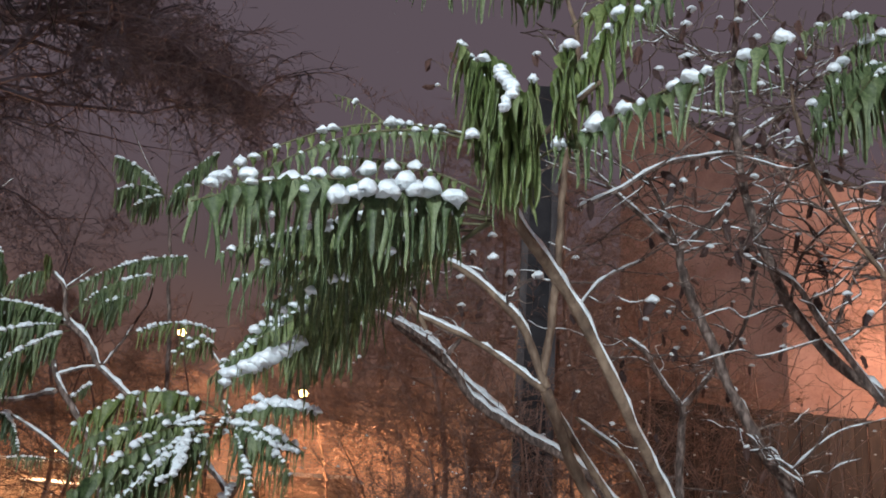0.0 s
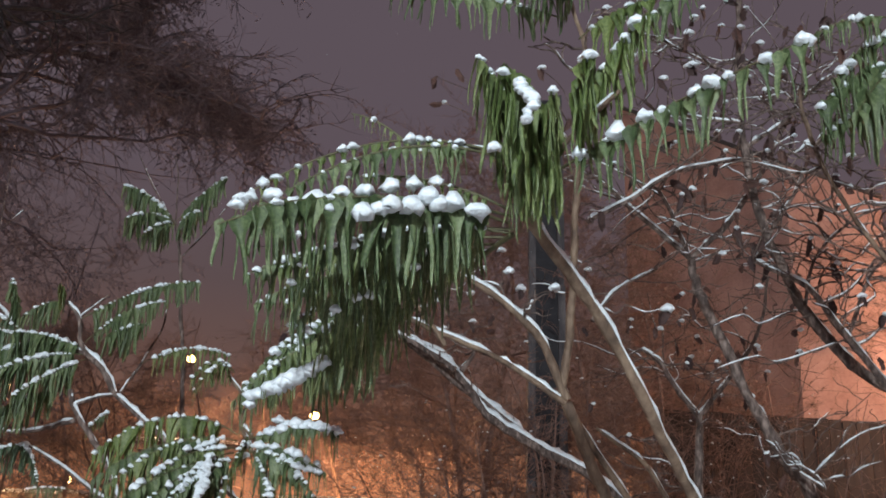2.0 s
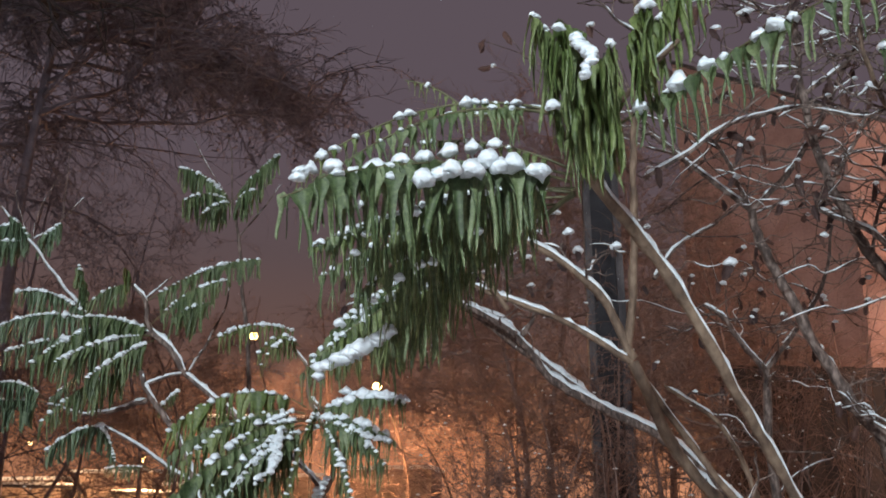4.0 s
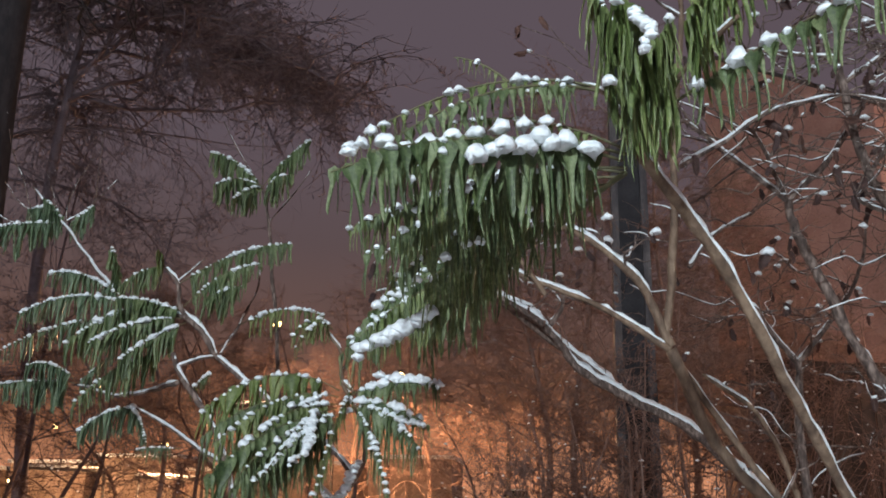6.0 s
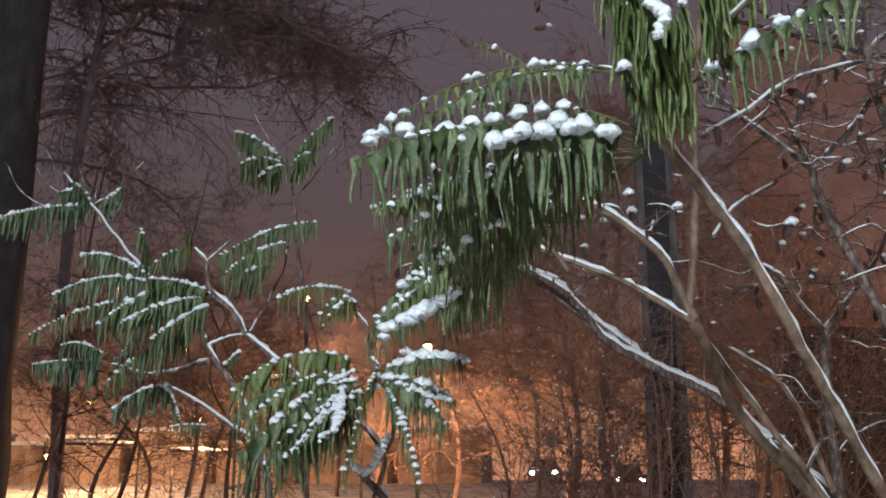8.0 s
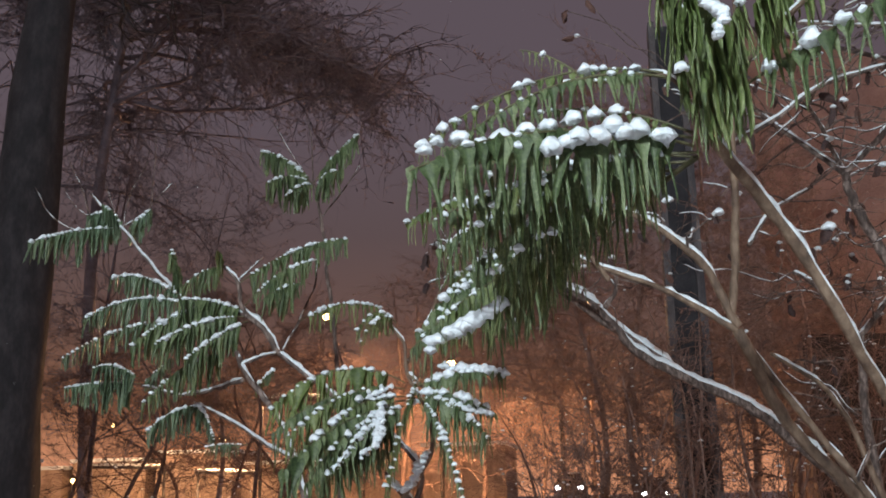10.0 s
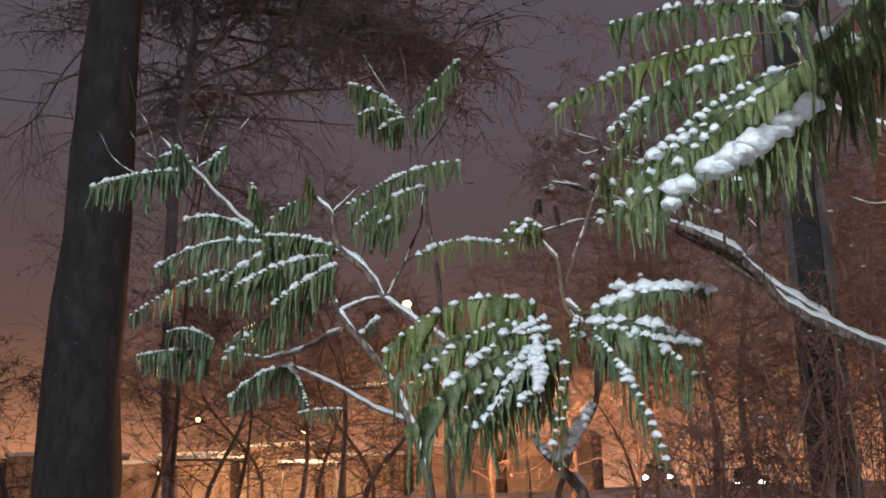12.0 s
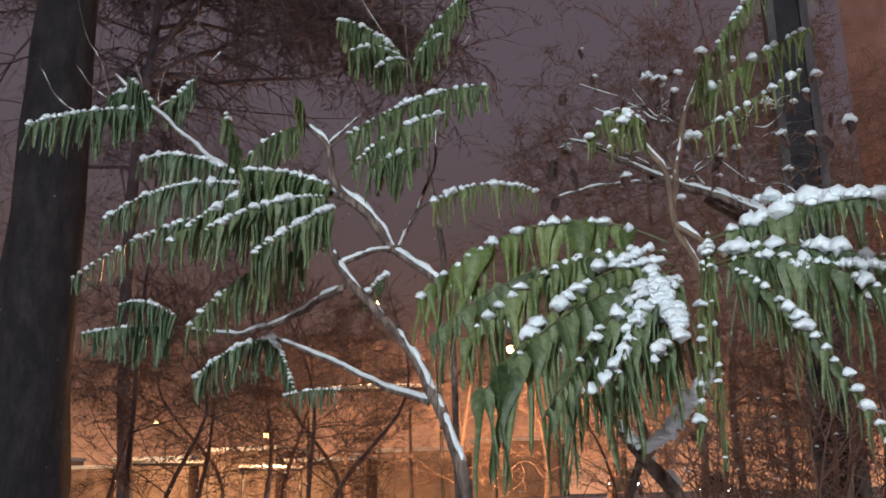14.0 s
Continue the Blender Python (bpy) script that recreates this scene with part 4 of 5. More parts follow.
branch(bowed_tree, [(-0.464, 7.200, 3.174), (-0.545, 7.200, 3.335), (-0.278, 7.200, 3.483)], 0.01, 0.005, BARK, bowed_tree_snow, cover=0.4)
branch(bowed_tree, [(-0.512, 7.000, 3.101), (-0.288, 7.000, 2.920), (0.338, 7.000, 2.427)], 0.03, 0.04, BARK, bowed_tree_snow, cover=0.9)
bare_snow = ([], [])
withered((-1.232, 6.500, 3.597), 0.13, bare_snow, 0.0375)
withered((-1.287, 6.500, 3.221), 0.13, bare_snow, 0.0375)
withered((-1.216, 6.500, 3.168), 0.13, bare_snow, 0.0225)
withered((-0.749, 6.500, 3.623), 0.13, bare_snow, 0.02625)
withered((-0.668, 6.500, 3.550), 0.13, bare_snow, 0.0225)
withered((-0.710, 6.500, 3.382), 0.13, bare_snow, 0.0225)
withered((-0.396, 7.200, 3.408), 0.13, bare_snow, 0.03)
withered((-0.805, 6.500, 3.645), 0.13, bare_snow, 0.03)
withered((-0.255, 7.200, 3.240), 0.13, bare_snow, 0.0225)
withered((-0.973, 6.500, 3.331), 0.13, bare_snow, 0.03)
withered((-0.944, 6.500, 3.111), 0.13, bare_snow, 0.03)
withered((-1.317, 6.500, 3.224), 0.13, bare_snow, 0.03)
withered((-1.239, 6.500, 3.295), 0.13, bare_snow, 0.03)
withered((-0.521, 6.500, 3.756), 0.13, bare_snow, 0.03)
withered((-1.298, 6.500, 3.020), 0.13, bare_snow, 0.0225)
withered((-0.422, 7.200, 3.289), 0.13, bare_snow, 0.0225)
withered((-0.686, 6.500, 2.967), 0.13, bare_snow, 0.0225)
withered((-0.004, 7.200, 3.716), 0.13, bare_snow, 0.0375)
withered((-0.056, 7.200, 3.512), 0.13, bare_snow, 0.0375)
withered((0.125, 7.200, 3.340), 0.13, bare_snow, 0.0375)
withered((0.318, 7.200, 3.559), 0.13, bare_snow, 0.0375)
withered((0.186, 7.200, 3.470), 0.13, bare_snow, 0.03)
withered((-0.733, 6.600, 3.632), 0.12, bare_snow, 0.03)
withered((-0.640, 6.600, 3.692), 0.12, bare_snow, 0.03)
withered((-0.521, 6.600, 3.543), 0.12, bare_snow, 0.03)
withered((-0.294, 7.200, 3.999), 0.12, bare_snow, 0.03)
withered((-0.226, 7.200, 3.634), 0.12, bare_snow, 0.03)
withered((-0.123, 7.200, 3.718), 0.12, bare_snow, 0.03)
withered((-0.042, 7.200, 3.295), 0.12, bare_snow, 0.03)
withered((0.102, 7.200, 3.486), 0.12, bare_snow, 0.03)
withered((0.134, 7.200, 3.231), 0.12, bare_snow, 0.03)
withered((-0.917, 6.600, 3.555), 0.12, bare_snow, 0.03)
withered((-1.013, 6.600, 3.452), 0.12, bare_snow, 0.03)
withered((-0.611, 6.600, 3.331), 0.12, bare_snow, 0.03)
withered((-0.040, 7.200, 3.915), 0.12, bare_snow, 0.03)
withered((0.231, 7.200, 3.603), 0.12, bare_snow, 0.03)
withered((-0.419, 7.200, 3.620), 0.12, bare_snow, 0.03)
withered((0.025, 7.200, 3.695), 0.12, bare_snow, 0.03)
withered((0.167, 7.200, 3.855), 0.12, bare_snow, 0.03)
withered((-0.313, 7.200, 3.451), 0.12, bare_snow, 0.03)
snow_on(bowed_tree_snow, "the bowed limb")
# ---- the bare trees on the bank ----

bank_tree, bank_tree_snow = thing("bare_tree", (1.68, 4.70, 0.0), "bare young tree with forked limbs edged in snow", "tree"), ([], [])
branch(bank_tree, [(1.900, 4.900, 0.000), (1.568, 4.750, 1.883), (1.405, 4.700, 2.133), (1.229, 4.700, 2.497), (1.086, 4.700, 2.881), (1.046, 4.700, 3.038)], 0.042, 0.026, BARK, bank_tree_snow, name="trunk", cover=0.6)
branch(bank_tree, [(1.046, 4.700, 3.038), (0.777, 4.600, 3.240), (0.529, 4.400, 3.363)], 0.016, 0.009, BARK, bank_tree_snow, cover=0.9)
branch(bank_tree, [(1.046, 4.700, 3.038), (0.923, 4.500, 3.185), (0.826, 4.300, 3.255)], 0.013, 0.009, BARK, bank_tree_snow, cover=0.8)
branch(bank_tree, [(1.046, 4.700, 3.038), (1.244, 4.700, 3.240), (1.405, 4.700, 3.460), (1.635, 4.700, 3.879), (1.878, 4.700, 4.085), (2.141, 4.700, 4.180)], 0.018, 0.01, BARK, bank_tree_snow, cover=0.6)
branch(bank_tree, [(0.485, 4.200, 3.053), (0.661, 4.200, 3.149), (0.902, 4.200, 3.304), (1.225, 4.300, 3.411)], 0.013, 0.008, BARK, bank_tree_snow, cover=1)
branch(bank_tree, [(0.832, 4.300, 3.650), (1.045, 4.300, 3.617), (1.230, 4.300, 3.598)], 0.009, 0.009, BARK, bank_tree_snow, cover=1)
branch(bank_tree, [(0.472, 4.000, 2.549), (0.577, 4.100, 2.697), (0.788, 4.200, 2.838)], 0.01, 0.006, BARK, bank_tree_snow, cover=0.8)
branch(bank_tree, [(1.424, 4.600, 2.023), (1.492, 4.500, 1.996), (1.551, 4.500, 1.926)], 0.008, 0.004, BARK, bank_tree_snow, cover=0.9)
snow_on(bank_tree_snow, "the forked limbs of a bare tree")

leaning_tree, leaning_tree_snow = thing("bare_tree", (2.13, 4.40, 0.0), "bare leaning tree with many crossing twigs and withered leaves", "tree"), ([], [])
branch(leaning_tree, [(2.900, 4.500, 0.000), (1.961, 4.400, 2.223), (1.680, 4.400, 2.470), (1.489, 4.400, 2.706), (1.348, 4.400, 3.062), (1.277, 4.400, 3.368), (1.267, 4.400, 3.809), (1.291, 4.400, 4.406)], 0.036, 0.018, BARK, leaning_tree_snow, name="trunk", cover=0.55)
branch(leaning_tree, [(1.802, 4.200, 2.262), (1.564, 4.200, 2.576), (1.427, 4.200, 2.770), (1.238, 4.300, 2.918)], 0.022, 0.01, BARK, leaning_tree_snow, cover=0.8)
branch(leaning_tree, [(2.700, 4.450, 0.300), (2.150, 3.800, 1.700), (1.584, 3.400, 2.449), (1.329, 3.300, 2.734), (1.186, 3.200, 2.920), (1.098, 3.100, 3.060), (1.087, 3.100, 3.165)], 0.014, 0.008, BARK_TAN, leaning_tree_snow, cover=0.3)
branch(leaning_tree, [(1.348, 4.400, 3.062), (1.487, 4.400, 3.294), (1.604, 4.400, 3.530), (1.736, 4.300, 3.697)], 0.012, 0.006, BARK, leaning_tree_snow, cover=0.5)
branch(leaning_tree, [(1.489, 4.400, 2.706), (1.517, 4.300, 2.933), (1.730, 4.300, 3.133), (1.864, 4.200, 3.160)], 0.01, 0.006, BARK, leaning_tree_snow, cover=0.5)
branch(leaning_tree, [(1.281, 4.400, 3.513), (1.531, 4.400, 3.718), (1.596, 4.400, 3.948), (1.686, 4.400, 4.107)], 0.012, 0.006, BARK, leaning_tree_snow, cover=0.5)
branch(leaning_tree, [(1.291, 4.400, 3.871), (1.128, 4.400, 3.955), (0.935, 4.400, 4.069)], 0.01, 0.005, BARK, leaning_tree_snow, cover=0.7)
branch(leaning_tree, [(1.660, 4.400, 2.572), (1.806, 4.400, 2.896), (1.893, 4.300, 2.980)], 0.012, 0.007, BARK, leaning_tree_snow, cover=0.5)
snow_on(leaning_tree_snow, "the twigs of the leaning tree")

fork_tree, fork_tree_snow = thing("bare_tree", (1.33, 6.00, 0.0), "small bare tree forking in two snowy arms", "tree"), ([], [])
branch(fork_tree, [(1.450, 6.000, 0.000), (1.328, 6.000, 1.917), (1.347, 6.000, 2.456)], 0.035, 0.03, BARK, fork_tree_snow, name="trunk", cover=0.2)
branch(fork_tree, [(1.347, 6.000, 2.439), (1.184, 6.000, 2.670), (1.116, 6.000, 2.789), (1.011, 6.000, 2.854)], 0.022, 0.012, BARK, fork_tree_snow, cover=0.9)
branch(fork_tree, [(1.347, 6.000, 2.456), (1.563, 6.000, 2.709), (1.743, 6.000, 3.001), (1.822, 6.000, 3.332)], 0.02, 0.01, BARK, fork_tree_snow, cover=0.6)
snow_on(fork_tree_snow, "the arms of a small forked tree")
withered((-0.202, 3.900, 3.611), 0.1, bare_snow, 0.018)
withered((-0.105, 3.900, 3.652), 0.1, bare_snow, 0.018)
withered((-0.170, 3.900, 3.491), 0.1, bare_snow, 0.015)
withered((1.123, 3.900, 3.858), 0.1, bare_snow, 0.018)
withered((1.400, 3.900, 3.872), 0.1, bare_snow, 0.024)
withered((1.525, 3.900, 3.906), 0.1, bare_snow, 0.024)
withered((0.904, 3.900, 3.681), 0.1, bare_snow, 0.024)
withered((0.671, 3.900, 3.615), 0.1, bare_snow, 0.018)
withered((0.708, 3.900, 3.721), 0.1, bare_snow, 0.018)
withered((0.931, 3.900, 3.918), 0.1, bare_snow, 0.018)
withered((1.113, 3.900, 2.807), 0.1, bare_snow, 0.03)
withered((0.756, 3.900, 2.584), 0.1, bare_snow, 0.024)
withered((0.498, 3.900, 2.994), 0.1, bare_snow, 0.027)
withered((0.526, 3.900, 3.527), 0.1, bare_snow, 0.024)
withered((0.253, 3.900, 3.662), 0.1, bare_snow, 0.018)
withered((1.588, 3.900, 3.717), 0.1, bare_snow, 0.03)
withered((1.661, 3.900, 3.720), 0.1, bare_snow, 0.024)
withered((0.634, 3.900, 3.722), 0.1, bare_snow, 0.018)
withered((0.997, 4.300, 4.073), 0.12, bare_snow, 0.022)
withered((1.245, 4.300, 4.103), 0.12, bare_snow, 0.022)
withered((1.554, 4.300, 4.121), 0.12, bare_snow, 0.022)
withered((1.686, 4.300, 4.164), 0.12, bare_snow, 0.022)
withered((1.009, 4.300, 3.904), 0.12, bare_snow, 0.022)
withered((1.761, 4.300, 3.935), 0.12, bare_snow, 0.022)
withered((1.335, 4.300, 4.018), 0.12, bare_snow, 0.022)
withered((0.720, 4.300, 3.944), 0.12, bare_snow, 0.022)
withered((0.866, 4.300, 3.826), 0.12, bare_snow, 0.022)
withered((1.101, 4.300, 3.392), 0.12, bare_snow, 0.022)
withered((1.238, 4.300, 3.283), 0.12, bare_snow, 0.022)
withered((1.425, 4.300, 3.372), 0.12, bare_snow, 0.022)
withered((1.565, 4.300, 3.180), 0.12, bare_snow, 0.022)
withered((1.716, 4.300, 3.435), 0.12, bare_snow, 0.022)
withered((1.807, 4.300, 3.297), 0.12, bare_snow, 0.022)
withered((1.358, 4.300, 3.541), 0.12, bare_snow, 0.022)
withered((1.041, 4.300, 3.222), 0.12, bare_snow, 0.022)
withered((0.888, 4.300, 3.302), 0.12, bare_snow, 0.022)
withered((0.601, 4.300, 4.206), 0.12, bare_snow, 0.022)
withered((1.913, 4.300, 4.122), 0.12, bare_snow, 0.022)
tangle(leaning_tree, 130, 0.6, bare_snow, 0.26, 0.10)
tangle(bank_tree, 85, 0.5, bare_snow, 0.30, 0.095)
tangle(fork_tree, 34, 0.8, bare_snow, 0.5, 0.1)
tangle(bowed_tree, 26, 0.7, bare_snow, 0.25, 0.09)
tangle(forked_sumac, 10, 0.2, bare_snow, 0.1, 0.06)
snow_on(bare_snow, "withered leaves")

# ---- ground, far lights and the darkness behind ----
FAR = random.Random(21)


def ground_sheet():
    verts, faces = [], []
    xs = [-400, -120, -60, -40, *range(-30, 31, 2), 40, 60, 120, 400]
    ys = [-400, -100, -40, -20, *range(-10, 61, 2), 80, 120, 200, 600]
    for y in ys:
        for x in xs:
            z = 0.08 * noise.noise(Vector((x * 0.35, y * 0.35, 0))) if abs(x) < 40 and abs(y) < 70 else 0
            rise = max(0.0, min(1.0, (x - 2.5) / 6)) * max(0.0, min(1.0, (y - 6) / 6)) * max(0.0, 1 - max(0, y - 26) / 12)
            verts.append((x, y, z + 1.9 * rise + 1.4 * max(0.0, min(1.0, (y - 18) / 34)) ** 1.5))
    w = len(xs)
    for j in range(len(ys) - 1):
        for i in range(w - 1):
            a = j * w + i
            faces.append((a, a + 1, a + w + 1, a + w))
    tagged(new("ground", mesh_of("ground", verts, faces, SNOW_GROUND)), "trodden snow over dead grass and soil", "ground", kind="structure")


SNOW_GROUND = material("snowy_ground", [(0.10, 0.08, 0.065), (0.42, 0.42, 0.43), (0.72, 0.73, 0.76)], 1.3, 0.85, 0.6, 14)
ground_sheet()


def shrub(place, height, spread, stems, label="leafless brown shrub of many thin crossing stems", snow=None, thick=0.010):
    """A bare bush: stems that fork twice and lean apart."""
    ob = thing("shrub", place, label, "shrub", "bare shrubs of the undergrowth")
    base = Vector(place)
    for _ in range(stems):
        store = ([], [])
        a, lean = FAR.uniform(0, 6.283), FAR.uniform(0.05, 1.0) * spread
        foot = base + Vector((FAR.uniform(-0.3, 0.3) * spread, FAR.uniform(-0.3, 0.3) * spread, -0.05))
        top = foot + Vector((math.cos(a) * lean, math.sin(a) * lean, height * FAR.uniform(0.55, 1.05)))
        mid = foot.lerp(top, 0.5) + Vector((FAR.uniform(-0.15, 0.15), FAR.uniform(-0.15, 0.15), 0.1)) * spread
        line = glide([foot, mid, top], 4)
        r = thick * FAR.uniform(0.6, 1.3)
        join(store, tube(line, [r * (1 - 0.7 * i / (len(line) - 1)) for i in range(len(line))], 4))
        for _ in range(6):
            t = FAR.randint(2, len(line) - 2)
            b = FAR.uniform(0, 6.283)
            tip = line[t] + Vector((math.cos(b), math.sin(b), FAR.uniform(0.2, 1.3))) * (0.22 * height * FAR.uniform(0.5, 1.2))
            side = glide([line[t], line[t].lerp(tip, 0.5) + Vector((0, 0, 0.04)), tip], 2)
            join(store, tube(side, [r * 0.5, r * 0.42, r * 0.34, r * 0.25, r * 0.15], 3))
            if snow is not None and FAR.random() < 0.5:
                c = FAR.uniform(0.007, 0.019)
                join(snow, lump(tip, c * 1.3, c, c * 0.7, b, FAR.uniform(0, 50)))
        part("stem", store[0], store[1], TWIG, ob, at=place)


brush_snow = ([], [])
for x, y, h in [(0.2, 9, 3.0), (1.5, 9.5, 3.4), (2.8, 9.2, 3.3), (4.2, 9.6, 3.0), (5.6, 10, 2.8), (-0.8, 10.5, 3.0), (0.6, 11.5, 3.6), (2.2, 12, 3.8), (3.8, 12.2, 3.2),
                (-4.8, 13, 2.0), (-6.4, 12.6, 2.1), (0.8, 15, 4.4), (3.0, 15, 4.4), (-0.2, 17, 5.6), (2.0, 18, 5.8), (5.2, 13, 3.0), (7.0, 12, 2.6)]:
    shrub((x, y, 0), h, 1.3 + 0.1 * h, 13, snow=brush_snow, thick=0.007 + 0.0012 * h)
tagged(new("snow", mesh_of("snow", brush_snow[0], brush_snow[1], SNOW)), "small caps of snow caught in bare shrubs", "snow", kind="stuff")


def bare_crown(name, label, place, height, girth, seed, limbs, droop=0.3, reach=0.5, low=0.3, depth=4, mat=None, lean_to=(0, 0, 0), crook=0.01, flecks=False):
    """A large leafless tree: a tapered trunk, limbs that fork again and again, and a haze of fine twigs."""
    r = random.Random(seed)
    tree = thing(name, place, label, "tree")
    base = Vector(place)
    lean = Vector((r.uniform(-0.4, 0.4), r.uniform(-0.4, 0.4), 0))
    line = glide([base - Vector((0, 0, 0.1)), base + Vector((r.uniform(-1, 1) * crook * height, 0, height * 0.3)), base + lean + Vector((r.uniform(-1, 1) * crook * height, 0, height * 0.65)), base + lean * 1.6 + Vector((0, 0, height))], 6)
    n = len(line) - 1
    v, f = tube(line, [girth * (1.25 if i == 0 else 1) * (1 - 0.9 * i / n) for i in range(n + 1)], 14, 0.25)
    part("trunk", v, f, mat or BARK_DARK, tree, at=place)
    fine = ([], [])

    def grow(p, d, length, rad, level, rough_):
        pts = [p]
        q, h = p, d.copy()
        for _ in range(4):
            h = (h + Vector((r.uniform(-0.3, 0.3), r.uniform(-0.3, 0.3), r.uniform(-0.25, 0.2) - droop * 0.25))).normalized()
            q = q + h * (length / 4)
            pts.append(q)
        store = rough_ if level < 2 else fine
        join(store, tube(pts if level > 1 else glide(pts, 2), [rad * (1 - 0.6 * i / 8) for i in range(9)] if level < 2 else [rad * (1 - 0.18 * i) for i in range(5)], 5 if level < 2 else 3))
        if flecks and level == depth - 1:
            for _ in range(2):
                c, z = r.choice(pts), r.uniform(0.02, 0.045)
                u = Vector((r.uniform(-1, 1), r.uniform(-1, 1), r.uniform(-1, 0.2))).normalized() * z
                w = u.orthogonal().normalized() * (z * 0.5)
                join(fine, ([c, c + u * 0.5 + w, c + u, c + u * 0.5 - w], [(0, 1, 2), (0, 2, 3)]))
        if level < depth:
            for k in range(4 if level else 5):
                t = pts[1 + k % 4]
                e = (h + Vector((r.uniform(-1, 1), r.uniform(-1, 1), r.uniform(-0.6, 0.7)))).normalized()
                grow(t, e, length * r.uniform(0.45, 0.7), max(0.004, rad * 0.5), level + 1, rough_)

    for k in range(limbs):
        thick = ([], [])
        t = low + (0.95 - low) * k / limbs
        p = line[int(t * n)]
        a = r.uniform(0, 6.283)
        grow(p, (Vector((math.cos(a), math.sin(a), r.uniform(0.1, 0.7))) + Vector(lean_to)).normalized(), height * reach * (1.1 - 0.7 * t) * r.uniform(0.7, 1.1), girth * (0.28 if girth > 0.3 or girth < 0.15 else 0.45) * (1.2 - t), 0, thick)
        part("limb", thick[0], thick[1], mat or BARK_DARK, tree, at=place)
    tagged(part("brushwood", fine[0], fine[1], mat or BARK_DARK, tree, at=place), kind="stuff")


SCRUB = material("scrub_twig", [(0.040, 0.025, 0.022), (0.085, 0.052, 0.044), (0.14, 0.09, 0.075)], 6, 0.95, 0.4)
# pale mauve: the snow haze over far crowns is mixed into the twig colour
CROWN = material("hazed_crown_twig", [(0.060, 0.051, 0.064), (0.110, 0.096, 0.116), (0.17, 0.15, 0.176)], 3, 0.95, 0.4)


def tufted_tree(label, place, height, girth, seed):
    """A tall tree whose limbs fan out, arch over and hang down in fine crooked twigs under a dense top."""
    r = random.Random(seed)
    tree = thing("tufted_tree", place, label, "tree")
    base = Vector(place)
    line = glide([base - Vector((0, 0, 0.1)), base + Vector((-0.3, 0, height * 0.4)), base + Vector((0.2, 0, height * 0.7)), base + Vector((0.5, 0.1, height))], 8)
    n = len(line) - 1
    part("trunk", *tube(line, [girth * (1 - 0.8 * i / n) for i in range(n + 1)], 10, 0.25), CROWN, tree, at=place)
    tufts = ([], [])

    def crooked(p, d, length, rad, steps, fall):
        pts, h = [p], d.copy()
        for _ in range(steps):
            h = (h + Vector((r.gauss(0, 0.22), r.gauss(0, 0.22), r.gauss(0, 0.2) - fall))).normalized()
            pts.append(pts[-1] + h * (length / steps))
        return pts, tube(pts, [rad * (1 - 0.75 * i / steps) for i in range(steps + 1)], 4 if rad > 0.02 else 3), h

    for k in range(40):
        limb = ([], [])
        t = 0.50 + 0.48 * k / 40
        p = line[int(t * n)].lerp(line[min(n, int(t * n) + 1)], t * n % 1)
        a = r.uniform(-1.2, 0.9) if k % 4 else r.uniform(1.6, 4.6)
        out = (7.6 - 6.5 * max(0.0, t - 0.62)) * r.uniform(0.7, 1.05) * (1.0 if k % 4 else 0.6)
        d = Vector((math.cos(a), math.sin(a), 0.55 + 1.1 * (t - 0.5))).normalized()
        pts, data, h = crooked(p, d, out, 0.064 * (1.25 - 0.6 * t), 9, 0.085)
        join(limb, data)
        for j in range(30):
            q = pts[r.randint(2, 9)]
            e = (d * 0.7 + Vector((r.gauss(0, 0.6), r.gauss(0, 0.6), r.gauss(0.1, 0.4)))).normalized()
            pts2, data, h2 = crooked(q, e, r.uniform(0.9, 2.4), 0.024, 6, 0.12)
            join(limb, data)
            for _ in range(13):
                pts3, data, h3 = crooked(pts2[r.randint(1, 6)], (h2 + Vector((r.gauss(0, 0.7), r.gauss(0, 0.7), r.gauss(0, 0.4)))).normalized(), r.uniform(0.35, 1.0), 0.012, 3, 0.10)
                join(tufts, data)
                if t > 0.58:
                    for _ in range(3):
                        c = pts3[r.randint(1, 3)]
                        f = c + Vector((r.gauss(0, 0.13), r.gauss(0, 0.13), r.gauss(0, 0.13)))
                        g = Vector((r.gauss(0, 1), r.gauss(0, 1), r.gauss(0, 1))).normalized() * 0.022
                        join(tufts, ([c, f + g, f - g], [(0, 1, 2)]))
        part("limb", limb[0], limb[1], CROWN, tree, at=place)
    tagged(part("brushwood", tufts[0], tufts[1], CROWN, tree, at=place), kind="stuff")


bare_crown("bare_tree", "thick dark trunk of an old leafless tree", (-7.45, 11.0, 0), 19, 0.52, 5, 9, 0.1, 0.3, 0.5, 3)
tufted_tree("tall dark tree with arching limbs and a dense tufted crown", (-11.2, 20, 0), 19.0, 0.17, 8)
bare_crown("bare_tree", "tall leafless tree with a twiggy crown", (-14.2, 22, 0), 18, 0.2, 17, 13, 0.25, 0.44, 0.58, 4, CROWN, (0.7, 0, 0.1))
for k, (x, y, h) in enumerate([(0.4, 15, 8.6), (-0.5, 15.8, 8.2), (-2.4, 27.5, 9.0), (1.5, 14.4, 7.6), (2.4, 14.0, 5.6), (3.6, 15.2, 5.0), (5.0, 15.2, 4.4), (7.4, 14.6, 8.0), (8.8, 15.5, 8.6)]):
    bare_crown("bare_tree", "leafless brown tree among the undergrowth", (x, y, 0), h, 0.07, 60 + k, 26, 0.0, 0.36, 0.36, 4 if k < 4 else 3, TWIG, (0, 0, 0), 0.06, True)
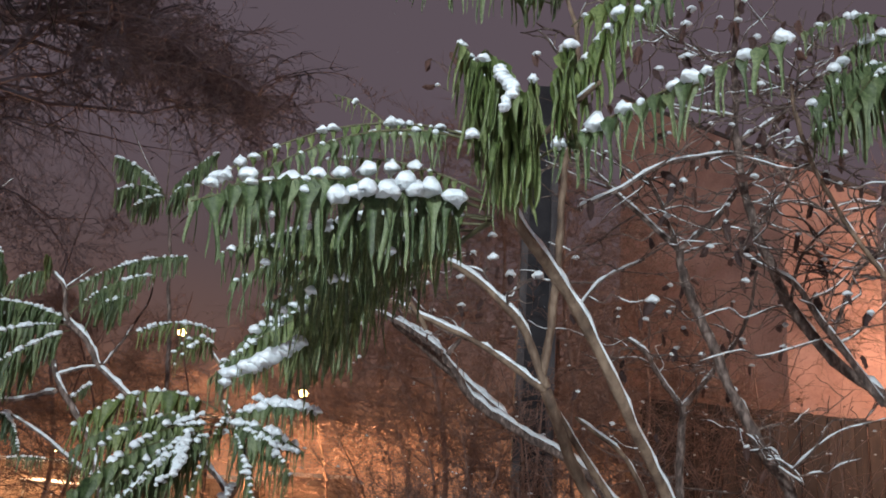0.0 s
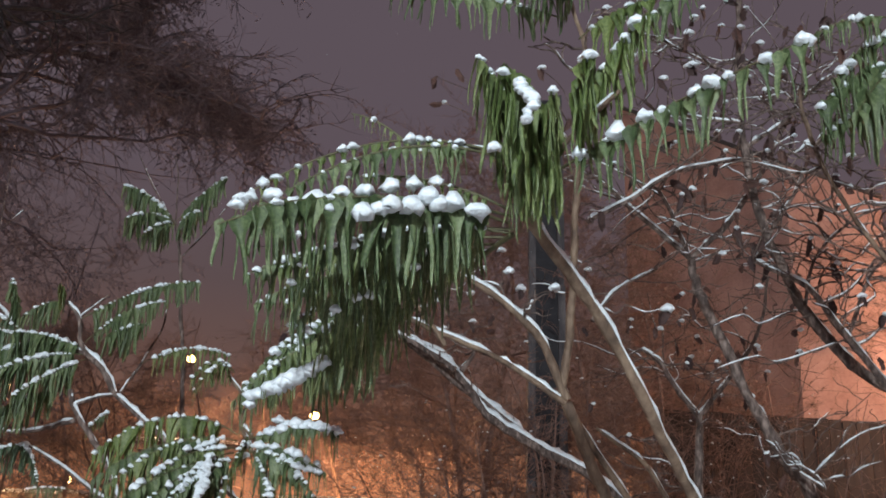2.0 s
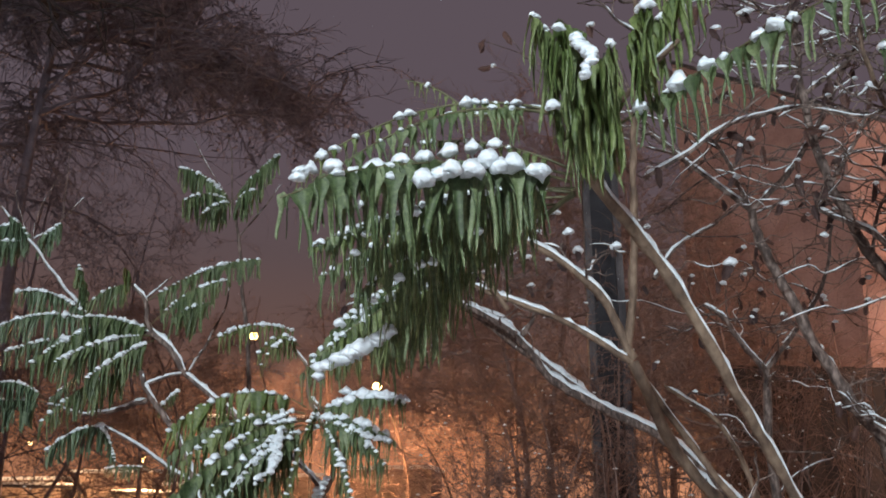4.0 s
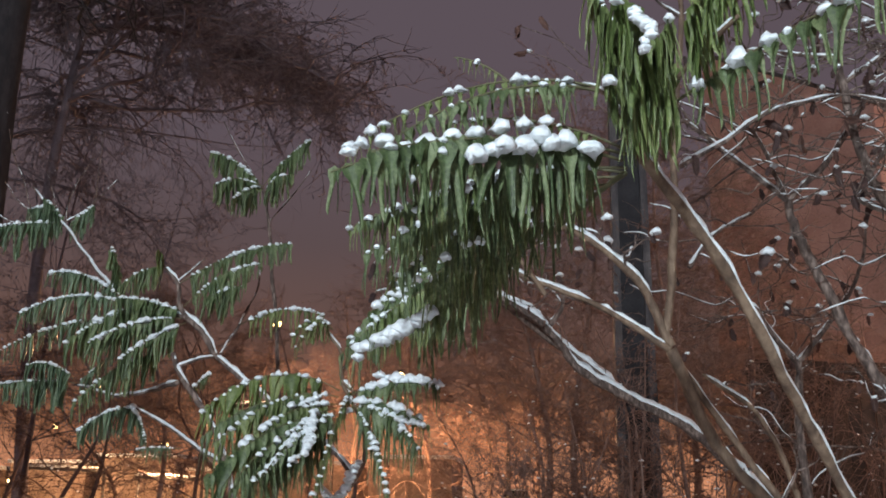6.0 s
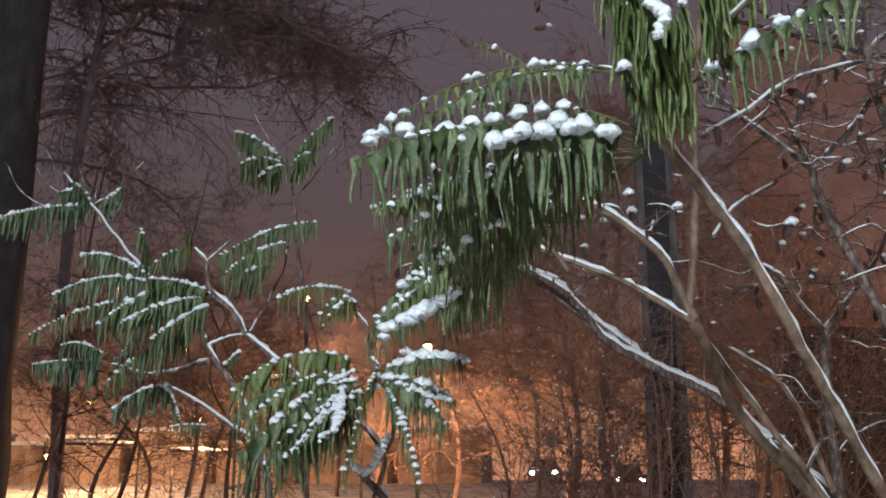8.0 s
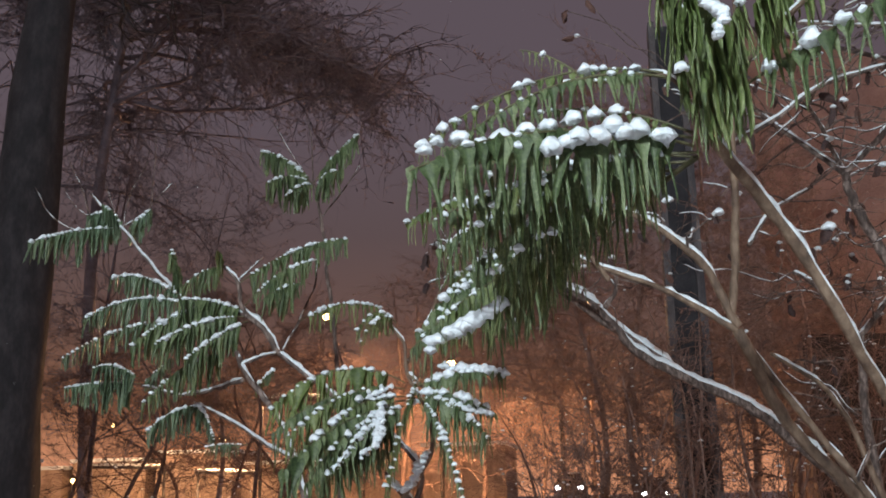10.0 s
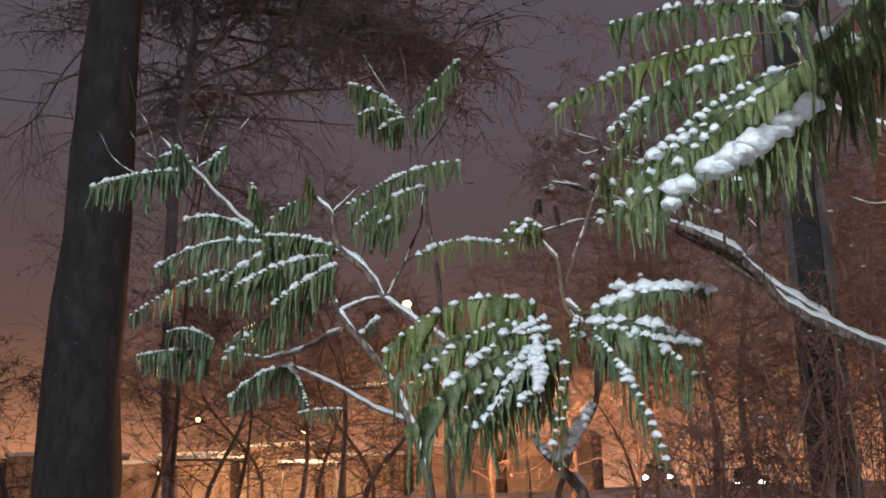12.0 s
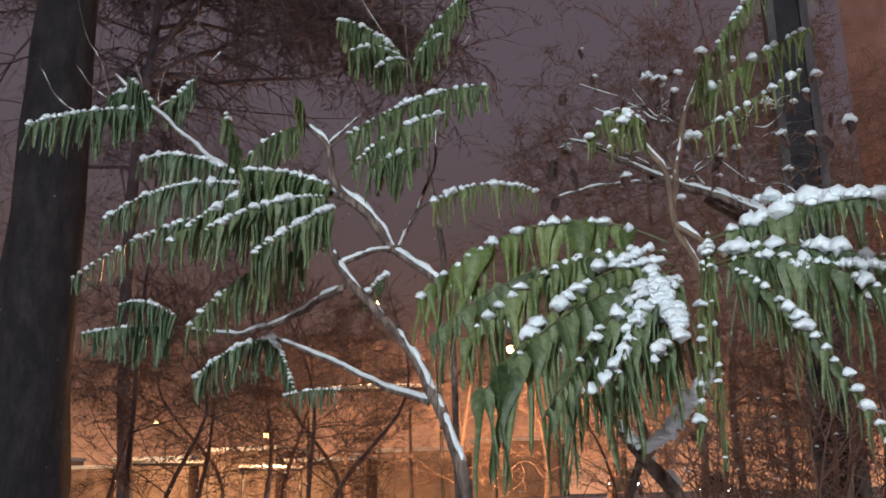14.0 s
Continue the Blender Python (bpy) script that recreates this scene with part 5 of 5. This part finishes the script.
for k, (x, y, h) in enumerate([(-5.6, 27.0, 7.2), (-3.9, 27.6, 8.4), (-0.6, 26.5, 8.2), (-10.4, 33.5, 9.5), (-7.4, 33.5, 9.0)]):
    bare_crown("bare_tree", "leafless tree lit orange by a street lamp", (x, y, 0), h, 0.08, 140 + k, 20, 0.0, 0.36, 0.3, 3, TWIG, (0, 0, 0), 0.06, True)
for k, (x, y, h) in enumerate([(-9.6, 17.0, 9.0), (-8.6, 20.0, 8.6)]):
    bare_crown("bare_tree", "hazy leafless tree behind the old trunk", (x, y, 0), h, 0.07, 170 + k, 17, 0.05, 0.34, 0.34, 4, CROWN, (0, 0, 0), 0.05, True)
bare_crown("bare_tree", "dark leafless tree at the edge of the path", (-9.8, 13, 0), 4.4, 0.06, 91, 20, 0.1, 0.34, 0.12, 4)
for k, (x, y, h) in enumerate([(0.5, 11.2, 4.1), (1.3, 11.0, 4.0), (-0.3, 11.4, 3.4), (0.9, 10.3, 3.5)]):
    bare_crown("bare_tree", "leafless brown bush in front of the pole", (x, y, 0), h, 0.04, 80 + k, 18, 0.0, 0.36, 0.08, 3, TWIG, (0, 0, 0), 0.1, True)
for k, (x, y, h) in enumerate([(-4.6, 15.5, 4.6), (-5.8, 16, 4.8), (-7.5, 15, 4.6), (-6.8, 18, 5.4), (-9.0, 17, 5.4), (-11, 18, 5.6), (-2.2, 19, 3.4), (-8.2, 20, 6.0), (-10.2, 21, 6.2)]):
    bare_crown("bare_tree", "small crooked leafless tree dark against the lamps", (x, y, 0), h, 0.055, 30 + k, 11, -0.1, 0.42, 0.34, 3 + k % 2, SCRUB, (0, 0, 0), 0.2)

# far street lamps
SODIUM = glowing("sodium_glow", (1.0, 0.60, 0.22), 14)
POLE = material("grey_pole", [(0.015, 0.015, 0.015), (0.03, 0.03, 0.03)], 10, 0.5, 0.1)


def street_lamp(place, size, watts, label="glowing orange street lamp hung from a cable"):
    x, y, z = place
    ob = thing("street_lamp", (x, y, 0), label, "street lamp", "orange street lamps")
    v, f = tube(glide([(x, y, z + size * 1.4), (x + 4, y + 1, z + 0.5), (x + 12, y + 3, z + 1.0)], 4), [0.007] * 9, 4)
    part("cable", v, f, POLE, ob, at=place)
    v, f = tube([Vector((x + 12, y + 3, -0.3)), Vector((x + 12, y + 3, z * 0.5)), Vector((x + 12, y + 3, z + 1.1))], [0.1, 0.09, 0.07], 8)
    part("pole", v, f, POLE, ob, at=place)
    part("lamp_head", *lump((x, y + 0.05, z + size * 1.0), size * 1.1, size * 0.9, size * 0.5), POLE, ob, at=place)
    part("lens", [Vector((x + q.x * size * 1.1, y + q.y * size, z + q.z * size * 0.9)) for q in BALL[0]], BALL[1], SODIUM, ob, "glowing orange lens", at=place)
    light = lamp_light("lamp_glow", (0, 0, 0), (1.0, 0.50, 0.235), watts, 0.2, 179)
    light.parent = ob
    light.location = (0, -0.9, z - size * 1.6)


street_lamp((-8.89, 30.00, 7.28), 0.13, 5600)
street_lamp((-3.93, 24.00, 4.80), 0.11, 5200)
street_lamp((-13.90, 34.00, 3.76), 0.12, 2100)
street_lamp((-19.09, 38.00, 3.06), 0.12, 2200)
street_lamp((-23.00, 40.00, 2.58), 0.12, 1800)
street_lamp((-24.47, 46.00, 5.33), 0.11, 3500)

# the salmon house on the bank
PLASTER = material("salmon_plaster", [(0.24, 0.135, 0.112), (0.33, 0.200, 0.168), (0.41, 0.26, 0.22)], 2.2, 0.88, 0.5, 25)
ROOF = material("dark_roof", [(0.03, 0.03, 0.032), (0.07, 0.065, 0.065)], 4, 0.8, 0.4, 30)
TRIM = material("painted_wood", [(0.08, 0.048, 0.040), (0.15, 0.095, 0.078)], 6, 0.6, 0.2)


def slab(points, depth, off=0.0):
    """A flat outline in x and z, drawn at y = off, given a depth along y."""
    n = len(points)
    v = [(x, off, z) for x, z in points] + [(x, off + depth, z) for x, z in points]
    f = [tuple(range(n)), tuple(range(2 * n - 1, n - 1, -1))] + [(i, i + n, (i + 1) % n + n, (i + 1) % n) for i in range(n)]
    return v, f


house = thing("house", (5.36, 16.24, 0), "salmon plastered house with a lit end wall and snowy roof", "house")


def prism(corners, low, tops):
    """An upright block on the given plan, its top sloping from corner to corner."""
    n = len(corners)
    v = [(x, y, z) for (x, y), z in zip(corners, low)] + [(x, y, z) for (x, y), z in zip(corners, tops)]
    f = [tuple(range(n))[::-1], tuple(range(n, 2 * n))] + [(i, (i + 1) % n, (i + 1) % n + n, i + n) for i in range(n)]
    return v, f


def grown(corners, by):
    """The plan pushed outwards from its middle."""
    mx, my = sum(x for x, y in corners) / len(corners), sum(y for x, y in corners) / len(corners)
    return [(x + by * (1 if x > mx else -1), y + by * (1 if y > my else -1)) for x, y in corners]


PLAN = [(3.00, 18.96), (5.36, 16.24), (6.82, 15.87), (8.9, 24.0), (4.6, 25.2)]
TOPS = [10.70, 8.36, 7.60, 7.60, 10.70]
part("wall", *prism(PLAN, [0] * 5, TOPS), PLASTER, house, smooth=False)
part("roof", *prism(grown(PLAN, 0.03), [z + 0.005 for z in TOPS], [z + 0.08 for z in TOPS]), ROOF, house, smooth=False)
part("roof_snow", *prism(grown(PLAN, -0.25), [z + 0.085 for z in TOPS], [z + 0.12 for z in TOPS]), SNOW, house, "snow on the roof", smooth=False)
part("plinth", *prism(grown(PLAN, 0.05), [0] * 5, [3.5] * 5), TRIM, house, "dark stained plinth", smooth=False)

# dark board fence below the house
BOARD = material("dark_fence_board", [(0.018, 0.012, 0.010), (0.036, 0.024, 0.019), (0.06, 0.040, 0.032)], 5, 0.85, 0.5, 30, 0.4, stretch=(3, 3, 0.4))
fence = thing("board_fence", (5.6, 14.3, 0), "tall dark fence of weathered upright boards", "fence")
rng = random.Random(4)
for k in range(32):
    x, top = 2.6 + k * 0.19, 3.72 - 0.008 * k + rng.uniform(-0.015, 0.015)
    part("board", *slab([(x, 0.2), (x + 0.175, 0.2), (x + 0.175, top), (x, top + 0.004)], 0.025, 14.3 + rng.uniform(0, 0.02)), BOARD, fence, smooth=False)
for z in (2.2, 3.5):
    part("rail", *slab([(2.55, z), (8.75, z), (8.75, z + 0.09), (2.55, z + 0.09)], 0.05, 14.35), BOARD, fence, smooth=False)

# snowy pipe carried over the yard

def overhead_pipe(x0, x1, y, z, posts):
    """A pipe on thin posts, a strip of snow along its top."""
    ob = thing("overhead_pipe", ((x0 + x1) / 2, y, 0.4), "thin overhead pipe under a strip of snow", "pipe", "overhead pipes")
    part("pipe", *tube([Vector((x0, y, z)), Vector((x1, y, z - 0.08))], [0.06, 0.06], 8), POLE, ob)
    part("snow_strip", *tube([Vector((x0, y - 0.02, z + 0.08)), Vector(((x0 + x1) / 2, y - 0.02, z + 0.06)), Vector((x1, y - 0.02, z))], [0.05, 0.06, 0.04], 8), SNOW, ob, "strip of snow")
    for x, top in posts:
        part("post", *tube([Vector((x, y + 0.1, 0.2)), Vector((x, y + 0.1, top))], [0.05, 0.05], 8), POLE, ob)


overhead_pipe(-10.4, -6.4, 28, 4.5, ((-10.3, 4.5), (-6.5, 4.5)))
overhead_pipe(-19.2, -16.0, 34, 2.9, ((-19.1, 3.7), (-16.1, 2.85)))
overhead_pipe(-14.9, -12.6, 34, 2.62, ((-14.8, 2.6), (-12.7, 2.6)))

# flanged concrete pole
CONCRETE = material("weathered_concrete", [(0.035, 0.035, 0.04), (0.075, 0.074, 0.08), (0.15, 0.145, 0.145)], 6, 0.85, 0.6, 50, stretch=(1, 1, 0.3))
# darker concrete: the shade in the pole's recess is put into its colour
CONCRETE_DARK = material("shaded_concrete", [(0.018, 0.019, 0.023), (0.045, 0.046, 0.052)], 5, 0.9, 0.4, 40)
pole = thing("utility_pole", (0.87, 12.05, 0), "tall flanged concrete utility pole streaked with damp", "pole")
for dx in (-0.21, 0.21):
    v, f = slab([(0.87 + dx - 0.05, 0), (0.87 + dx + 0.05, 0), (0.87 + dx * 0.8 + 0.04, 7.5), (0.87 + dx * 0.8 - 0.04, 7.5)], 0.34, 11.88)
    part("flange", v, f, CONCRETE, pole, smooth=False)
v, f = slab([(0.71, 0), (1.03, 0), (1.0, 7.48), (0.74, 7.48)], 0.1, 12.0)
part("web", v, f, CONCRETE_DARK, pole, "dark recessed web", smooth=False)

# low garages under the lamps
GARAGE = material("ochre_metal_panel", [(0.20, 0.15, 0.12), (0.32, 0.25, 0.20), (0.42, 0.34, 0.28)], 1.5, 0.7, 0.3, 12, 0.3)
for k in range(9):
    x0, y0, h = -50 + k * 5.0, 52.0, 3.5 + 0.35 * (k % 3)
    g = thing("garage", (x0, y0, 0), "ochre metal garage with a snowy flat roof in lamplight", "garage", "row of garages")
    part("wall", *slab([(x0, 0.5), (x0 + 4.4, 0.5), (x0 + 4.4, h), (x0, h)], 6, y0), GARAGE, g, smooth=False)
    for d in (0.5, 2.2):
        part("door", *slab([(x0 + d, 0.7), (x0 + d + 1.6, 0.7), (x0 + d + 1.6, h - 0.5), (x0 + d, h - 0.5)], 0.06, y0 - 0.065), GARAGE, g, smooth=False)
    part("roof_snow", *slab([(x0 - 0.1, h), (x0 + 4.5, h), (x0 + 4.5, h + 0.2), (x0 - 0.1, h + 0.2)], 6.2, y0 - 0.15), SNOW, g, "snow on the flat roof", smooth=False)

# lit parked cars
CARPAINT = material("dark_car_paint", [(0.02, 0.02, 0.025), (0.05, 0.05, 0.055)], 3, 0.3, 0.0)
GLASSY = material("dark_glass", [(0.01, 0.01, 0.012), (0.02, 0.02, 0.022)], 3, 0.08, 0.0)
HEAD = glowing("headlight_glow", (0.95, 0.95, 1.0), 18)


def car(x, y, z):
    ob = thing("car", (x, y, z), "dark parked car with lit headlights under the trees", "car", "parked cars")
    body = [(-0.85, 0.25), (0.85, 0.25), (0.9, 0.6), (0.82, 0.95), (-0.82, 0.95), (-0.9, 0.6)]
    part("body", *slab([(x + a, z + b) for a, b in body], 4.2, y), CARPAINT, ob, smooth=False)
    cab = [(-0.78, 0.95), (0.78, 0.95), (0.6, 1.42), (-0.6, 1.42)]
    part("cabin", *slab([(x + a, z + b) for a, b in cab], 2.3, y + 1.1), GLASSY, ob, smooth=False)
    part("roof_snow", *slab([(x - 0.6, z + 1.425), (x + 0.6, z + 1.425), (x + 0.5, z + 1.52), (x - 0.5, z + 1.52)], 2.2, y + 1.15), SNOW, ob, "snow on the car's roof", smooth=False)
    for s in (-1, 1):
        part("headlight", *lump((x + s * 0.62, y - 0.03, z + 0.68), 0.17, 0.06, 0.11), HEAD, ob, "glowing headlight")
        for yy in (0.8, 3.3):
            part("wheel", *tube([Vector((x + s * 0.7, y + yy, z + 0.31)), Vector((x + s * 0.9, y + yy, z + 0.31))], [0.31, 0.31], 14), ROOF, ob)


car(-2.5, 55, 1.3)
car(2.1, 55, 0.9)

# unseen lamp added behind the camera for front light, and one by the house
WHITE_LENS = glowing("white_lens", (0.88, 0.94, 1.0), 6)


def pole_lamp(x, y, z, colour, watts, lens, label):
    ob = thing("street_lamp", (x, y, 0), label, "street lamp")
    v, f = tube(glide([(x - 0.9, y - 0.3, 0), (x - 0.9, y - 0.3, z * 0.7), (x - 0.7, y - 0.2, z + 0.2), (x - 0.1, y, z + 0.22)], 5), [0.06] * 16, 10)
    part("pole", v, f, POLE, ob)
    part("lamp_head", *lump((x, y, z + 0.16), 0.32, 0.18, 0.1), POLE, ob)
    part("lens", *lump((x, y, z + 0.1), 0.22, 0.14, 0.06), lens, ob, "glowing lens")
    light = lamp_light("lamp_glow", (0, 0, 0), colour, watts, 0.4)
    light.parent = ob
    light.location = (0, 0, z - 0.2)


pole_lamp(-1.6, -10.0, 4.9, (0.87, 0.94, 1.0), 8400, WHITE_LENS, "unseen street lamp with a cool white lens, added as front light")
pole_lamp(8.3, 13.3, 5.2, (1.0, 0.56, 0.36), 1900, SODIUM, "yard lamp with a warm lens beside the house")

# snowflakes in the air
FLAKES = random.Random(77)
flakes = ([], [])
for _ in range(520):
    p = Vector((FLAKES.uniform(-4.5, 2.8), FLAKES.uniform(2.6, 9.0), FLAKES.uniform(0.6, 5.2)))
    r = FLAKES.uniform(0.0016, 0.0040)
    axes = [Vector((FLAKES.gauss(0, 1), FLAKES.gauss(0, 1), FLAKES.gauss(0, 1))).normalized() * r for _ in range(4)]
    join(flakes, ([p + a for a in axes], [(0, 1, 2), (0, 2, 3), (0, 3, 1), (1, 3, 2)]))
tagged(new("falling_snow", mesh_of("falling_snow", flakes[0], flakes[1], SNOW)), "loose white snowflakes drifting down through the night air", "snow", kind="stuff")
